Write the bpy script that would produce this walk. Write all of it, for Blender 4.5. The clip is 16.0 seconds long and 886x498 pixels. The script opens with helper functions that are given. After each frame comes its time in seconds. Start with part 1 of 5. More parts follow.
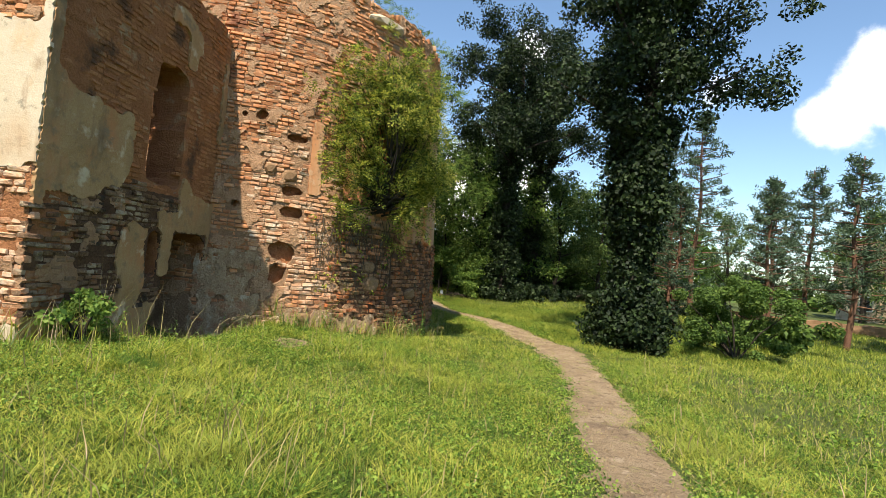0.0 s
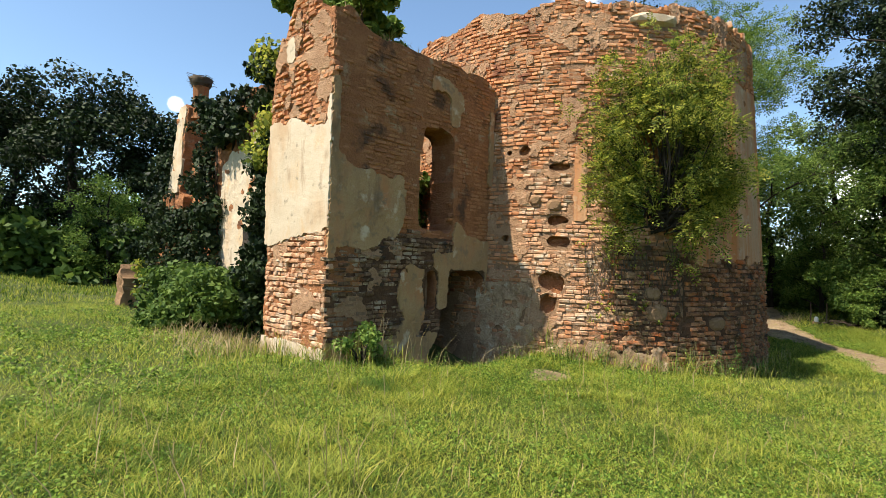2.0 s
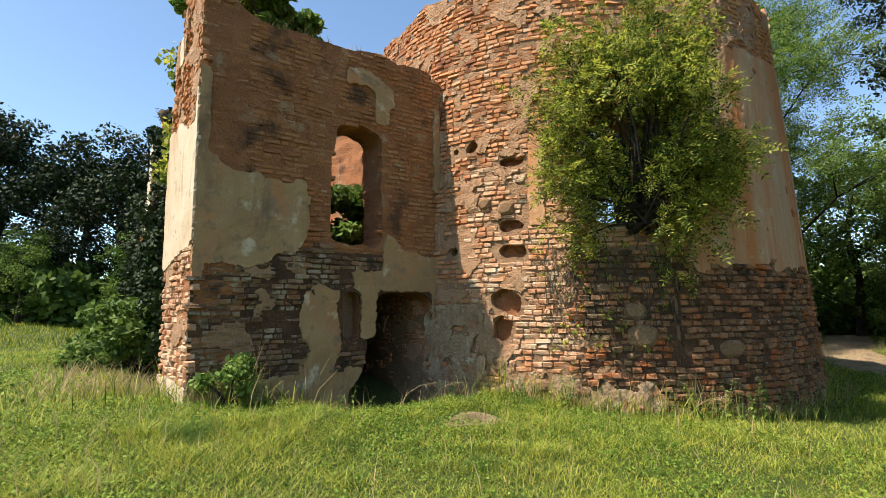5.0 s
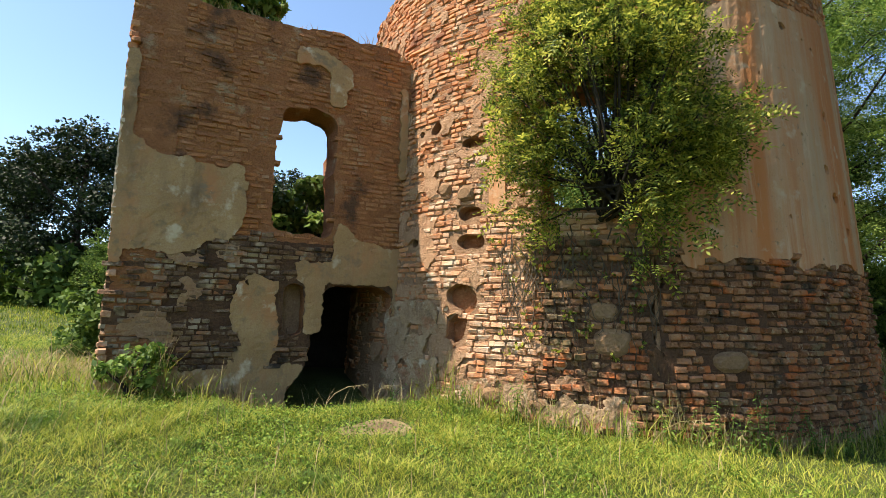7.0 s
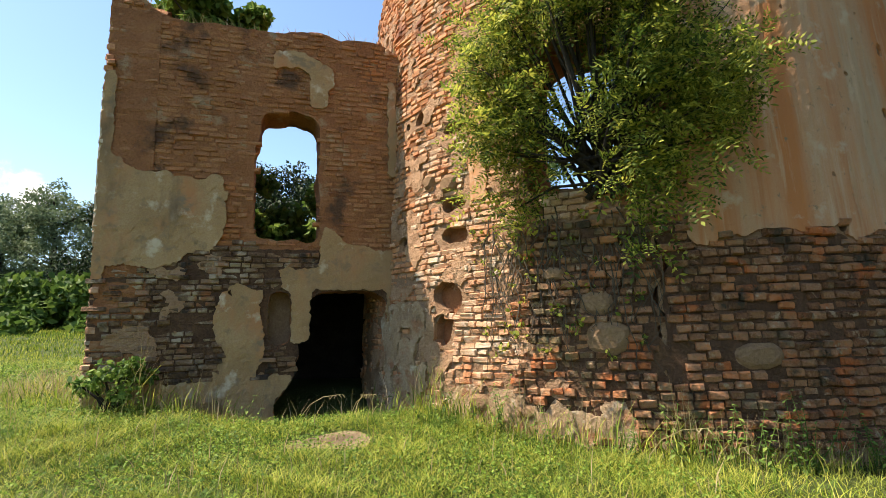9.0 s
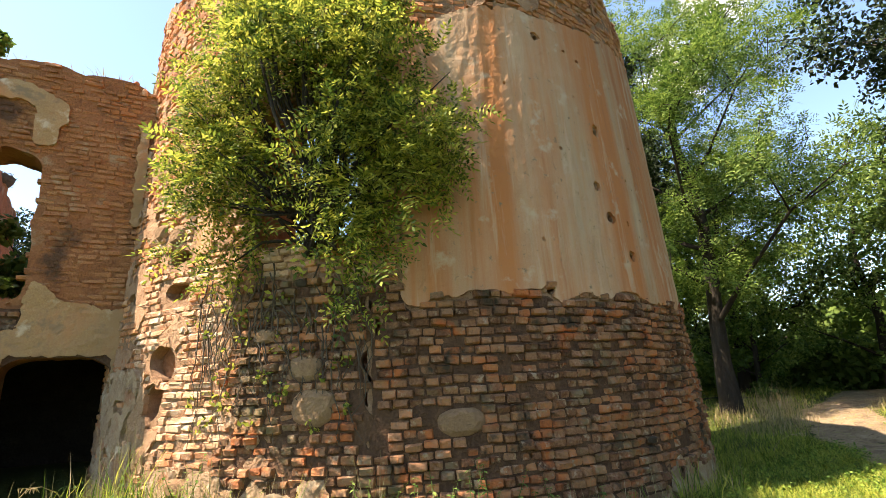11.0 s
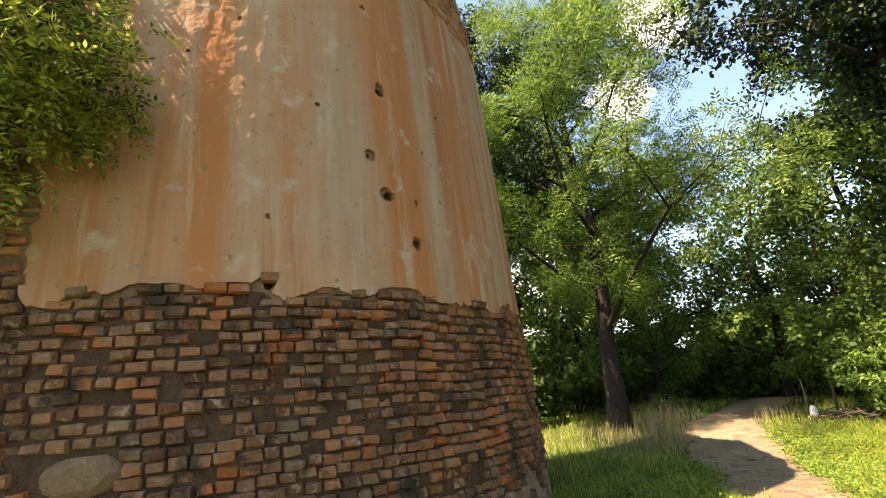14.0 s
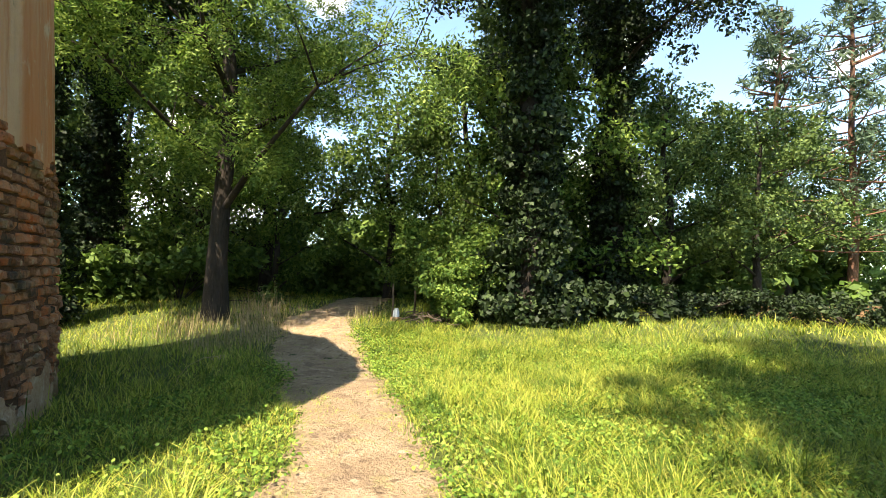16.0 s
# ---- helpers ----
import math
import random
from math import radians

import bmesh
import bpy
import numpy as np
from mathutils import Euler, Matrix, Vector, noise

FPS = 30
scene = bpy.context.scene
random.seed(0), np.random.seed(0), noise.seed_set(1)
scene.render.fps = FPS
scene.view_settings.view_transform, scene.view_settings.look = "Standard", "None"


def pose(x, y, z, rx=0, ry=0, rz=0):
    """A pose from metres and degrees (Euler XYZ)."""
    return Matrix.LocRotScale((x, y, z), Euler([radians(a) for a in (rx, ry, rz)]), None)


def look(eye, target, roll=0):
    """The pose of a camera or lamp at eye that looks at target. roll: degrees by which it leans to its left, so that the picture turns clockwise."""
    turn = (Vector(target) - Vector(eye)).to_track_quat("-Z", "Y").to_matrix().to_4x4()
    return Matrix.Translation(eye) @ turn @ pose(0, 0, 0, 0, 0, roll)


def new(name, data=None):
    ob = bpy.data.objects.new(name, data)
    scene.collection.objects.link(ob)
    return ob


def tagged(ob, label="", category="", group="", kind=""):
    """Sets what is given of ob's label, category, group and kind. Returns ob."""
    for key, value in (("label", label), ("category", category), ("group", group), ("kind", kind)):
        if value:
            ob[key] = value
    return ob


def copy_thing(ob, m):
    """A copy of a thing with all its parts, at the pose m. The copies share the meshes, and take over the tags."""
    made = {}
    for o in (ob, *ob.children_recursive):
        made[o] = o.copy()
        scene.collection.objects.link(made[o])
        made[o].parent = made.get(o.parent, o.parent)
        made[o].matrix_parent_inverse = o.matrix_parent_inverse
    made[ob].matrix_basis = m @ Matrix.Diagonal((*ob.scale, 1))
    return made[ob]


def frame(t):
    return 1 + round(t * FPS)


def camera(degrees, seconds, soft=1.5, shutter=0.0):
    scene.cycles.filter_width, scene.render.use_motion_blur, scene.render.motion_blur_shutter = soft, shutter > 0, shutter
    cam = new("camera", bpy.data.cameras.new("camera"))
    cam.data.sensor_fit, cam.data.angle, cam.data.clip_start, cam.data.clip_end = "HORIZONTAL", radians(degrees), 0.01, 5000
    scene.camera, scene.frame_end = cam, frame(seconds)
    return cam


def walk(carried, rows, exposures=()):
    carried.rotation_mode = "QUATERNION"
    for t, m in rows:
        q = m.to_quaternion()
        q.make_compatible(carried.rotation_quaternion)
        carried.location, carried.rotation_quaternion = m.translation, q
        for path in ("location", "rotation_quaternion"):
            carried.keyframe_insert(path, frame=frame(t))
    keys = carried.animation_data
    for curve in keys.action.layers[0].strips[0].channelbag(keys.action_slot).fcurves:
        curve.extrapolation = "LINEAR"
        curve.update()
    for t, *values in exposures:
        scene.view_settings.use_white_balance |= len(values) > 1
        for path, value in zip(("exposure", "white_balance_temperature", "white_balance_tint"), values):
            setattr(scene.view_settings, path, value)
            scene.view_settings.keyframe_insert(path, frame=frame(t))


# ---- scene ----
cam = camera(82.5, 16.0, 0.8)
PATH = [
    (0, (0.241, 1.258, 1.983), (0.123, 3.254, 2.032), 5.6),
    (0.5, (0.920, 1.422, 2.027), (0.471, 3.371, 2.069), 3.8),
    (1, (1.517, 1.664, 2.061), (0.668, 3.474, 2.111), 2.9),
    (1.5, (1.791, 1.951, 2.112), (0.543, 3.513, 2.149), 2.3),
    (2, (1.977, 2.470, 2.178), (0.600, 3.919, 2.235), 1.8),
    (2.5, (2.201, 3.007, 2.177), (0.743, 4.374, 2.254), 2.0),
    (3, (2.372, 3.591, 2.031), (0.854, 4.889, 2.135), 1.8),
    (3.5, (2.430, 4.217, 1.945), (0.883, 5.476, 2.096), 1.0),
    (4, (2.515, 4.651, 1.884), (0.968, 5.903, 2.087), -0.2),
    (4.5, (2.422, 5.169, 1.806), (0.873, 6.415, 2.023), -0.6),
    (7, (2.971, 8.154, 1.602), (1.223, 9.094, 1.853), 1.2),
    (7.5, (2.910, 8.597, 1.538), (1.104, 9.424, 1.770), 0.1),
    (8, (2.905, 8.899, 1.483), (1.042, 9.585, 1.725), -1.3),
    (8.5, (3.028, 9.304, 1.515), (1.135, 9.887, 1.788), -1.6),
    (9, (2.990, 9.809, 1.476), (1.117, 10.449, 1.764), -1.5),
    (9.5, (2.996, 10.359, 1.478), (1.168, 11.102, 1.804), -1.5),
    (10, (3.236, 10.870, 1.491), (1.461, 11.715, 1.861), -1.6),
    (12.3, (3.557, 13.098, 1.447), (2.040, 14.245, 2.066), -5.3),
    (12.5, (3.557, 13.276, 1.459), (2.039, 14.414, 2.091), -5.6),
    (13, (3.593, 13.699, 1.434), (2.026, 14.754, 2.092), -6.1),
    (13.5, (3.569, 14.204, 1.379), (1.996, 15.253, 2.031), -5.9),
    (14, (3.462, 14.833, 1.381), (1.936, 16.003, 1.931), -4.9),
    (14.5, (3.388, 15.435, 1.340), (1.973, 16.778, 1.782), -3.6),
    (15, (3.278, 15.937, 1.281), (2.104, 17.520, 1.621), -2.3),
    (15.5, (3.101, 16.436, 1.306), (2.303, 18.254, 1.547), -1.3),
    (16, (3.028, 16.809, 1.338), (2.507, 18.738, 1.434), 1.5),
]
walk(cam, [(t, look(eye, target, roll)) for t, eye, target, roll in PATH],
     [(0.0, 0.82, 7100, 12), (4.0, 0.82, 7000, 12), (7.0, 1.12, 7200, 15), (9.0, 1.17, 7200, 15), (12.3, 2.08, 8200, 22), (14.2, 2.0, 8300, 23), (15.0, 2.15, 8200, 20), (16.0, 1.98, 7600, 14)])

# ---- daylight: clear summer sky, high sun behind the walker's shoulder ----
SUN_TURN, SUN_UP = radians(15.0), radians(57.0)
TO_SUN = Vector((-math.sin(SUN_TURN) * math.cos(SUN_UP), -math.cos(SUN_TURN) * math.cos(SUN_UP), math.sin(SUN_UP)))
sun = new("sun", bpy.data.lights.new("sun", "SUN"))
sun.data.energy, sun.data.angle, sun.data.color = 5.0, radians(0.55), (1.0, 0.945, 0.85)
sun.matrix_world = look(TO_SUN * 60, (0, 0, 0))

world = bpy.data.worlds.new("sky")
scene.world = world
world.use_nodes = True
wn, wl = world.node_tree.nodes, world.node_tree.links
wn.clear()
w_out, w_bg = wn.new("ShaderNodeOutputWorld"), wn.new("ShaderNodeBackground")
w_sky = wn.new("ShaderNodeTexSky")
w_sky.sky_type, w_sky.sun_disc = "NISHITA", False
w_sky.sun_elevation, w_sky.sun_rotation = SUN_UP, math.atan2(TO_SUN.x, TO_SUN.y)
w_sky.air_density, w_sky.dust_density, w_sky.ozone_density = 1.0, 0.6, 1.0
w_bg.inputs[1].default_value = 0.125


def cloud_mask():
    """Scattered cumulus: drifting noise, thicker round a few banks."""
    tc = wn.new("ShaderNodeTexCoord")
    nz = wn.new("ShaderNodeTexNoise")
    nz.inputs["Scale"].default_value, nz.inputs["Detail"].default_value, nz.inputs["Roughness"].default_value = 5.0, 9.0, 0.62
    wl.new(tc.outputs["Generated"], nz.inputs["Vector"])
    total = None
    # heading to the left of +y, height, angular size, strength
    for turn, up, size, gain in ((-37, 19.0, 4.8, 1.0), (-33.5, 16.0, 4.0, 0.9), (-41, 20.5, 3.5, 0.9), (-5, 23, 2.5, 0.6), (-19, 20, 3.0, 0.65), (24, 37, 5, 0.9), (30, 30, 4, 0.7), (-24, 19.5, 3.6, 0.65),
                                 (72, 14.8, 0.9, 1.0), (120, 11, 8, 1.0), (111, 12, 3, 0.6), (40, 10, 10, 0.9), (0, 8, 10, 0.9)):
        a, b = radians(turn), radians(up)
        way = (-math.sin(a) * math.cos(b), math.cos(a) * math.cos(b), math.sin(b))
        dist = wn.new("ShaderNodeVectorMath")
        dist.operation = "DISTANCE"
        wl.new(tc.outputs["Generated"], dist.inputs[0])
        dist.inputs[1].default_value = way
        fall = wn.new("ShaderNodeMapRange")
        fall.inputs["From Min"].default_value, fall.inputs["From Max"].default_value = radians(size) * 1.35, 0.0
        fall.inputs["To Min"].default_value, fall.inputs["To Max"].default_value = 0.0, 0.62 * gain
        wl.new(dist.outputs["Value"], fall.inputs["Value"])
        if total is None:
            total = fall.outputs[0]
        else:
            top = wn.new("ShaderNodeMath")
            top.operation = "MAXIMUM"
            wl.new(total, top.inputs[0]), wl.new(fall.outputs[0], top.inputs[1])
            total = top.outputs[0]
    add = wn.new("ShaderNodeMath")
    wl.new(total, add.inputs[0]), wl.new(nz.outputs["Fac"], add.inputs[1])
    edge = wn.new("ShaderNodeMapRange")
    edge.interpolation_type = "SMOOTHSTEP"
    edge.inputs["From Min"].default_value, edge.inputs["From Max"].default_value = 0.70, 0.98
    wl.new(add.outputs[0], edge.inputs["Value"])
    return edge.outputs[0], nz.outputs["Fac"]


mask, puff = cloud_mask()
w_cloud = wn.new("ShaderNodeMapRange")
w_cloud.inputs["From Min"].default_value, w_cloud.inputs["From Max"].default_value = 0.3, 0.6
w_cloud.inputs["To Min"].default_value, w_cloud.inputs["To Max"].default_value = 8.0, 12.0
wl.new(puff, w_cloud.inputs["Value"])
w_mix = wn.new("ShaderNodeMix")
w_mix.data_type = "RGBA"
w_hue = wn.new("ShaderNodeMix")
w_hue.data_type, w_hue.blend_type = "RGBA", "MULTIPLY"
w_hue.inputs["Factor"].default_value, w_hue.inputs["B"].default_value = 1.0, (0.84, 1.0, 1.08, 1)
wl.new(w_sky.outputs[0], w_hue.inputs["A"])
wl.new(mask, w_mix.inputs["Factor"]), wl.new(w_hue.outputs["Result"], w_mix.inputs["A"]), wl.new(w_cloud.outputs[0], w_mix.inputs["B"])
wl.new(w_mix.outputs["Result"], w_bg.inputs[0]), wl.new(w_bg.outputs[0], w_out.inputs[0])

# ---- materials ----
def material(name, colours, scale=3.0, fine=40.0, rough=0.9, bump=0.3, stretch=(1, 1, 1), vary=0.0, island=False, through_light=0.0, blotch=None, bump_far=0.02):
    """Two scales of noise over a colour ramp; vary: how much each piece differs; blotch: a second colour in patches (colour, scale, amount)."""
    m = bpy.data.materials.new(name)
    m.use_nodes = True
    n, l = m.node_tree.nodes, m.node_tree.links
    b = n["Principled BSDF"]
    b.inputs["Roughness"].default_value = rough
    b.inputs["Specular IOR Level"].default_value = 0.25
    tc, mp = n.new("ShaderNodeTexCoord"), n.new("ShaderNodeMapping")
    geo = n.new("ShaderNodeNewGeometry")
    l.new(geo.outputs["Position"], mp.inputs["Vector"])
    mp.inputs["Scale"].default_value = stretch
    big, small = n.new("ShaderNodeTexNoise"), n.new("ShaderNodeTexNoise")
    for node, s, d in ((big, scale, 5.0), (small, fine, 6.0)):
        node.inputs["Scale"].default_value, node.inputs["Detail"].default_value, node.inputs["Roughness"].default_value = s, d, 0.65
        l.new(mp.outputs[0], node.inputs["Vector"])
    mix = n.new("ShaderNodeMath")
    mix.operation = "MULTIPLY_ADD"
    mix.inputs[1].default_value = 0.45
    l.new(small.outputs["Fac"], mix.inputs[0])
    half = n.new("ShaderNodeMath")
    half.operation = "MULTIPLY"
    half.inputs[1].default_value = 0.55
    l.new(big.outputs["Fac"], half.inputs[0]), l.new(half.outputs[0], mix.inputs[2])
    value = mix.outputs[0]
    if vary:
        rnd = geo.outputs["Random Per Island"] if island else n.new("ShaderNodeObjectInfo").outputs["Random"]
        shift = n.new("ShaderNodeMapRange")
        shift.inputs["To Min"].default_value, shift.inputs["To Max"].default_value = -vary, vary
        l.new(rnd, shift.inputs["Value"])
        both = n.new("ShaderNodeMath")
        l.new(value, both.inputs[0]), l.new(shift.outputs[0], both.inputs[1])
        value = both.outputs[0]
    ramp = n.new("ShaderNodeValToRGB")
    el = ramp.color_ramp.elements
    lo, hi = 0.28, 0.72
    for i, c in enumerate(colours):
        p = lo + (hi - lo) * i / max(1, len(colours) - 1)
        e = el[i] if i < 2 else el.new(p)
        e.position, e.color = p, (*c, 1)
    l.new(value, ramp.inputs[0])
    colour = ramp.outputs[0]
    for spot in ([] if blotch is None else blotch if isinstance(blotch, list) else [blotch]):
        c, s, amount = spot[:3]
        bm_, mp2 = n.new("ShaderNodeTexNoise"), n.new("ShaderNodeMapping")
        l.new(geo.outputs["Position"], mp2.inputs["Vector"])
        mp2.inputs["Scale"].default_value = spot[3] if len(spot) > 3 else (1, 1, 1)
        mp2.inputs["Location"].default_value = (s * 1.7, s * 0.9, 3.1)
        bm_.inputs["Scale"].default_value, bm_.inputs["Detail"].default_value, bm_.inputs["Roughness"].default_value = s, 6.0, 0.6
        l.new(mp2.outputs[0], bm_.inputs["Vector"])
        cut = n.new("ShaderNodeMapRange")
        cut.inputs["From Min"].default_value, cut.inputs["From Max"].default_value = 0.66 - amount * 0.3, (0.74 if len(spot) < 4 else 0.79) - amount * 0.22
        l.new(bm_.outputs["Fac"], cut.inputs["Value"])
        over = n.new("ShaderNodeMix")
        over.data_type = "RGBA"
        l.new(cut.outputs[0], over.inputs["Factor"]), l.new(colour, over.inputs["A"])
        over.inputs["B"].default_value = (*c, 1)
        colour = over.outputs["Result"]
    l.new(colour, b.inputs["Base Color"])
    if bump:
        bp = n.new("ShaderNodeBump")
        bp.inputs["Strength"].default_value, bp.inputs["Distance"].default_value = bump, bump_far
        l.new(small.outputs["Fac"], bp.inputs["Height"]), l.new(bp.outputs[0], b.inputs["Normal"])
    if through_light:
        t = n.new("ShaderNodeBsdfTranslucent")
        l.new(colour, t.inputs[0])
        s = n.new("ShaderNodeMixShader")
        s.inputs[0].default_value = through_light
        l.new(b.outputs[0], s.inputs[1]), l.new(t.outputs[0], s.inputs[2])
        l.new(s.outputs[0], n["Material Output"].inputs[0])
    return m


BRICK_COLOURS = [(0.29, 0.118, 0.054), (0.43, 0.182, 0.080), (0.52, 0.245, 0.112), (0.58, 0.32, 0.168)]
BRICK_SPOTS = [((0.48, 0.325, 0.205), 3.2, 0.36), ((0.24, 0.10, 0.055), 1.4, 0.35)]
M_BRICK = material("red_brick", BRICK_COLOURS, 2.2, 45, 0.93, 0.6, vary=0.12, blotch=BRICK_SPOTS)
M_BRICK_JOIN = material("red_brick_joined", BRICK_COLOURS, 2.2, 45, 0.93, 0.6, vary=0.12, island=True, blotch=BRICK_SPOTS)
DAMP = [(0.080, 0.038, 0.020), (0.215, 0.098, 0.048), (0.345, 0.175, 0.090), (0.49, 0.19, 0.072)]
DAMP_SPOTS = [((0.20, 0.145, 0.082), 2.0, 0.34), ((0.46, 0.135, 0.042), 2.4, 0.42), ((0.40, 0.28, 0.175), 8.0, 0.28), ((0.06, 0.045, 0.028), 2.6, 0.36), ((0.16, 0.13, 0.065), 0.9, 0.34)]
M_DAMP = material("weathered_brick", DAMP, 1.6, 30, 0.95, 1.0, bump_far=0.04, vary=0.15, blotch=DAMP_SPOTS)
M_DAMP_JOIN = material("weathered_brick_joined", DAMP, 1.6, 30, 0.95, 1.0, bump_far=0.04, vary=0.15, island=True, blotch=DAMP_SPOTS)
# Paler brick for sunlit faces: sunlight is in the colour, with lime spots.
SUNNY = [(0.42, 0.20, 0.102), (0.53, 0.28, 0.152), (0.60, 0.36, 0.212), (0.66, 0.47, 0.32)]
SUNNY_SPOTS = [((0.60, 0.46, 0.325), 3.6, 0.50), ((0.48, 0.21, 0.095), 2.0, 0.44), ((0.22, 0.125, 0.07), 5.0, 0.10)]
M_SUNNY = material("sunlit_limed_brick", SUNNY, 2.2, 40, 0.94, 0.9, bump_far=0.035, vary=0.13, blotch=SUNNY_SPOTS)
M_SUNNY_JOIN = material("sunlit_limed_brick_joined", SUNNY, 2.2, 40, 0.94, 0.9, bump_far=0.035, vary=0.13, island=True, blotch=SUNNY_SPOTS)
# Darker brick for the shaded front: shade is in the colour; spots are stains.
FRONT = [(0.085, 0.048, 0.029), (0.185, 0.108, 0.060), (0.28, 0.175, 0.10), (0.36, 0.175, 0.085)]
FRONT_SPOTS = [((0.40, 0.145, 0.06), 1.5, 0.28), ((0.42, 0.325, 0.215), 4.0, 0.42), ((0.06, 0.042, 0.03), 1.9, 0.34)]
M_FRONT = material("shaded_lime_brick", FRONT, 1.8, 32, 0.95, 1.0, bump_far=0.04, vary=0.15, blotch=FRONT_SPOTS)
M_FRONT_JOIN = material("shaded_lime_brick_joined", FRONT, 1.8, 32, 0.95, 1.0, bump_far=0.04, vary=0.15, island=True, blotch=FRONT_SPOTS)
# Dark bed between the bricks: paints the shade of deep joints.
M_BED = material("joint_shade_bedding", [(0.045, 0.025, 0.015), (0.11, 0.058, 0.032), (0.21, 0.115, 0.06)], 2.6, 30, 0.97, 1.0, bump_far=0.05)
M_MORTAR = material("lime_mortar", [(0.15, 0.082, 0.045), (0.29, 0.17, 0.095), (0.42, 0.275, 0.165)], 2.5, 30, 0.97, 0.9, bump_far=0.05)
M_ERODED = material("eroded_brick_core", [(0.19, 0.078, 0.034), (0.34, 0.142, 0.060), (0.44, 0.205, 0.092)], 3.0, 26, 0.97, 1.0, bump_far=0.06, blotch=[((0.41, 0.27, 0.155), 2.2, 0.24), ((0.13, 0.068, 0.038), 1.6, 0.30)])
M_PLASTER = material("ochre_lime_plaster", [(0.37, 0.22, 0.118), (0.47, 0.295, 0.168), (0.55, 0.365, 0.22)], 1.3, 60, 0.92, 0.4,
                     blotch=[((0.41, 0.30, 0.18), 1.0, 0.50, (1, 1, 0.4)), ((0.47, 0.18, 0.062), 1.55, 0.84, (1.0, 1.0, 0.05)), ((0.40, 0.15, 0.052), 3.2, 0.42, (1.0, 1.0, 0.035)), ((0.54, 0.39, 0.25), 5.0, 0.26, (1, 1, 0.06)), ((0.50, 0.36, 0.23), 2.6, 0.22), ((0.24, 0.17, 0.10), 9.0, 0.12)])
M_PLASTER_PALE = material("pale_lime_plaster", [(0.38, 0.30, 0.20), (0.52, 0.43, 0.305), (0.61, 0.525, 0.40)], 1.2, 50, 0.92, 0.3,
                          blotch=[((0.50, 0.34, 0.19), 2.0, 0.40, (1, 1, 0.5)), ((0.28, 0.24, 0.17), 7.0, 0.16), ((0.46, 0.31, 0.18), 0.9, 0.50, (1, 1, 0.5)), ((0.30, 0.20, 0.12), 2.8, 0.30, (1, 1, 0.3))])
# Darker copy of the annex plaster: the front wall's shade is in the colour.
M_PLASTER_SHADE = material("shade_side_plaster", [(0.25, 0.145, 0.066), (0.365, 0.225, 0.106), (0.47, 0.315, 0.165)], 1.6, 45, 0.94, 0.45,
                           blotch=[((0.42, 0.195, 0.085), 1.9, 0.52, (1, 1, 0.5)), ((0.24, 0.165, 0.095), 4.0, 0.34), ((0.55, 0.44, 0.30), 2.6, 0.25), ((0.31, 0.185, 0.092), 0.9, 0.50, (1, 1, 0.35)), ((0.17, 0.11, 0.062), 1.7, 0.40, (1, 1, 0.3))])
UPPER = [(0.22, 0.088, 0.040), (0.36, 0.150, 0.062), (0.45, 0.205, 0.088), (0.49, 0.265, 0.13)]
UPPER_SPOTS = [((0.43, 0.28, 0.16), 2.4, 0.26), ((0.12, 0.062, 0.036), 1.6, 0.34), ((0.46, 0.18, 0.066), 1.0, 0.40)]
M_UPPER_JOIN = material("eroded_upper_brick", UPPER, 1.8, 38, 0.95, 1.0, bump_far=0.04, vary=0.07, island=True, blotch=UPPER_SPOTS)
M_STONE = material("field_stone", [(0.15, 0.084, 0.044), (0.25, 0.15, 0.08), (0.33, 0.21, 0.115)], 4.0, 30, 0.95, 0.8, bump_far=0.04)
M_GROUND = material("meadow_soil", [(0.03, 0.042, 0.010), (0.06, 0.08, 0.018), (0.105, 0.115, 0.032)], 0.7, 14, 1.0, 0.8, bump_far=0.08)
M_PATH = material("trodden_earth", [(0.19, 0.13, 0.078), (0.33, 0.238, 0.142), (0.47, 0.36, 0.23)], 1.6, 26, 1.0, 1.0, blotch=[((0.30, 0.25, 0.11), 4.0, 0.34), ((0.16, 0.11, 0.065), 8.0, 0.30), ((0.21, 0.145, 0.09), 2.2, 0.40), ((0.46, 0.35, 0.23), 5.0, 0.18)], bump_far=0.09)
M_GRASS = material("meadow_grass", [(0.060, 0.115, 0.014), (0.170, 0.255, 0.028), (0.305, 0.365, 0.044), (0.48, 0.46, 0.09)], 0.5, 3.0, 0.55, 0, vary=0.30, island=True, through_light=0.42, blotch=[((0.070, 0.140, 0.018), 1.3, 0.34), ((0.29, 0.33, 0.060), 0.8, 0.26)])
M_GRASS_DRY = material("dry_grass", [(0.22, 0.19, 0.07), (0.36, 0.29, 0.13), (0.44, 0.32, 0.20)], 0.6, 5.0, 0.7, 0, vary=0.2, island=True, through_light=0.25)


M_LIME = material("grey_lime_render", [(0.22, 0.13, 0.072), (0.37, 0.245, 0.142), (0.50, 0.36, 0.225)], 2.4, 28, 0.96, 0.9, blotch=[((0.34, 0.16, 0.08), 3.0, 0.42), ((0.12, 0.085, 0.052), 3.5, 0.34, (1, 1, 0.5)), ((0.48, 0.38, 0.26), 5.0, 0.3)], bump_far=0.05)
M_SMEAR = material("flush_mortar", [(0.26, 0.14, 0.076), (0.40, 0.235, 0.132), (0.51, 0.34, 0.205)], 3.0, 34, 0.97, 1.0, bump_far=0.05)


def leaf_material(name, colours, vary=0.2, glow=0.35):
    return material(name, colours, 0.5, 4.0, 0.65, 0, vary=vary, island=True, through_light=glow)


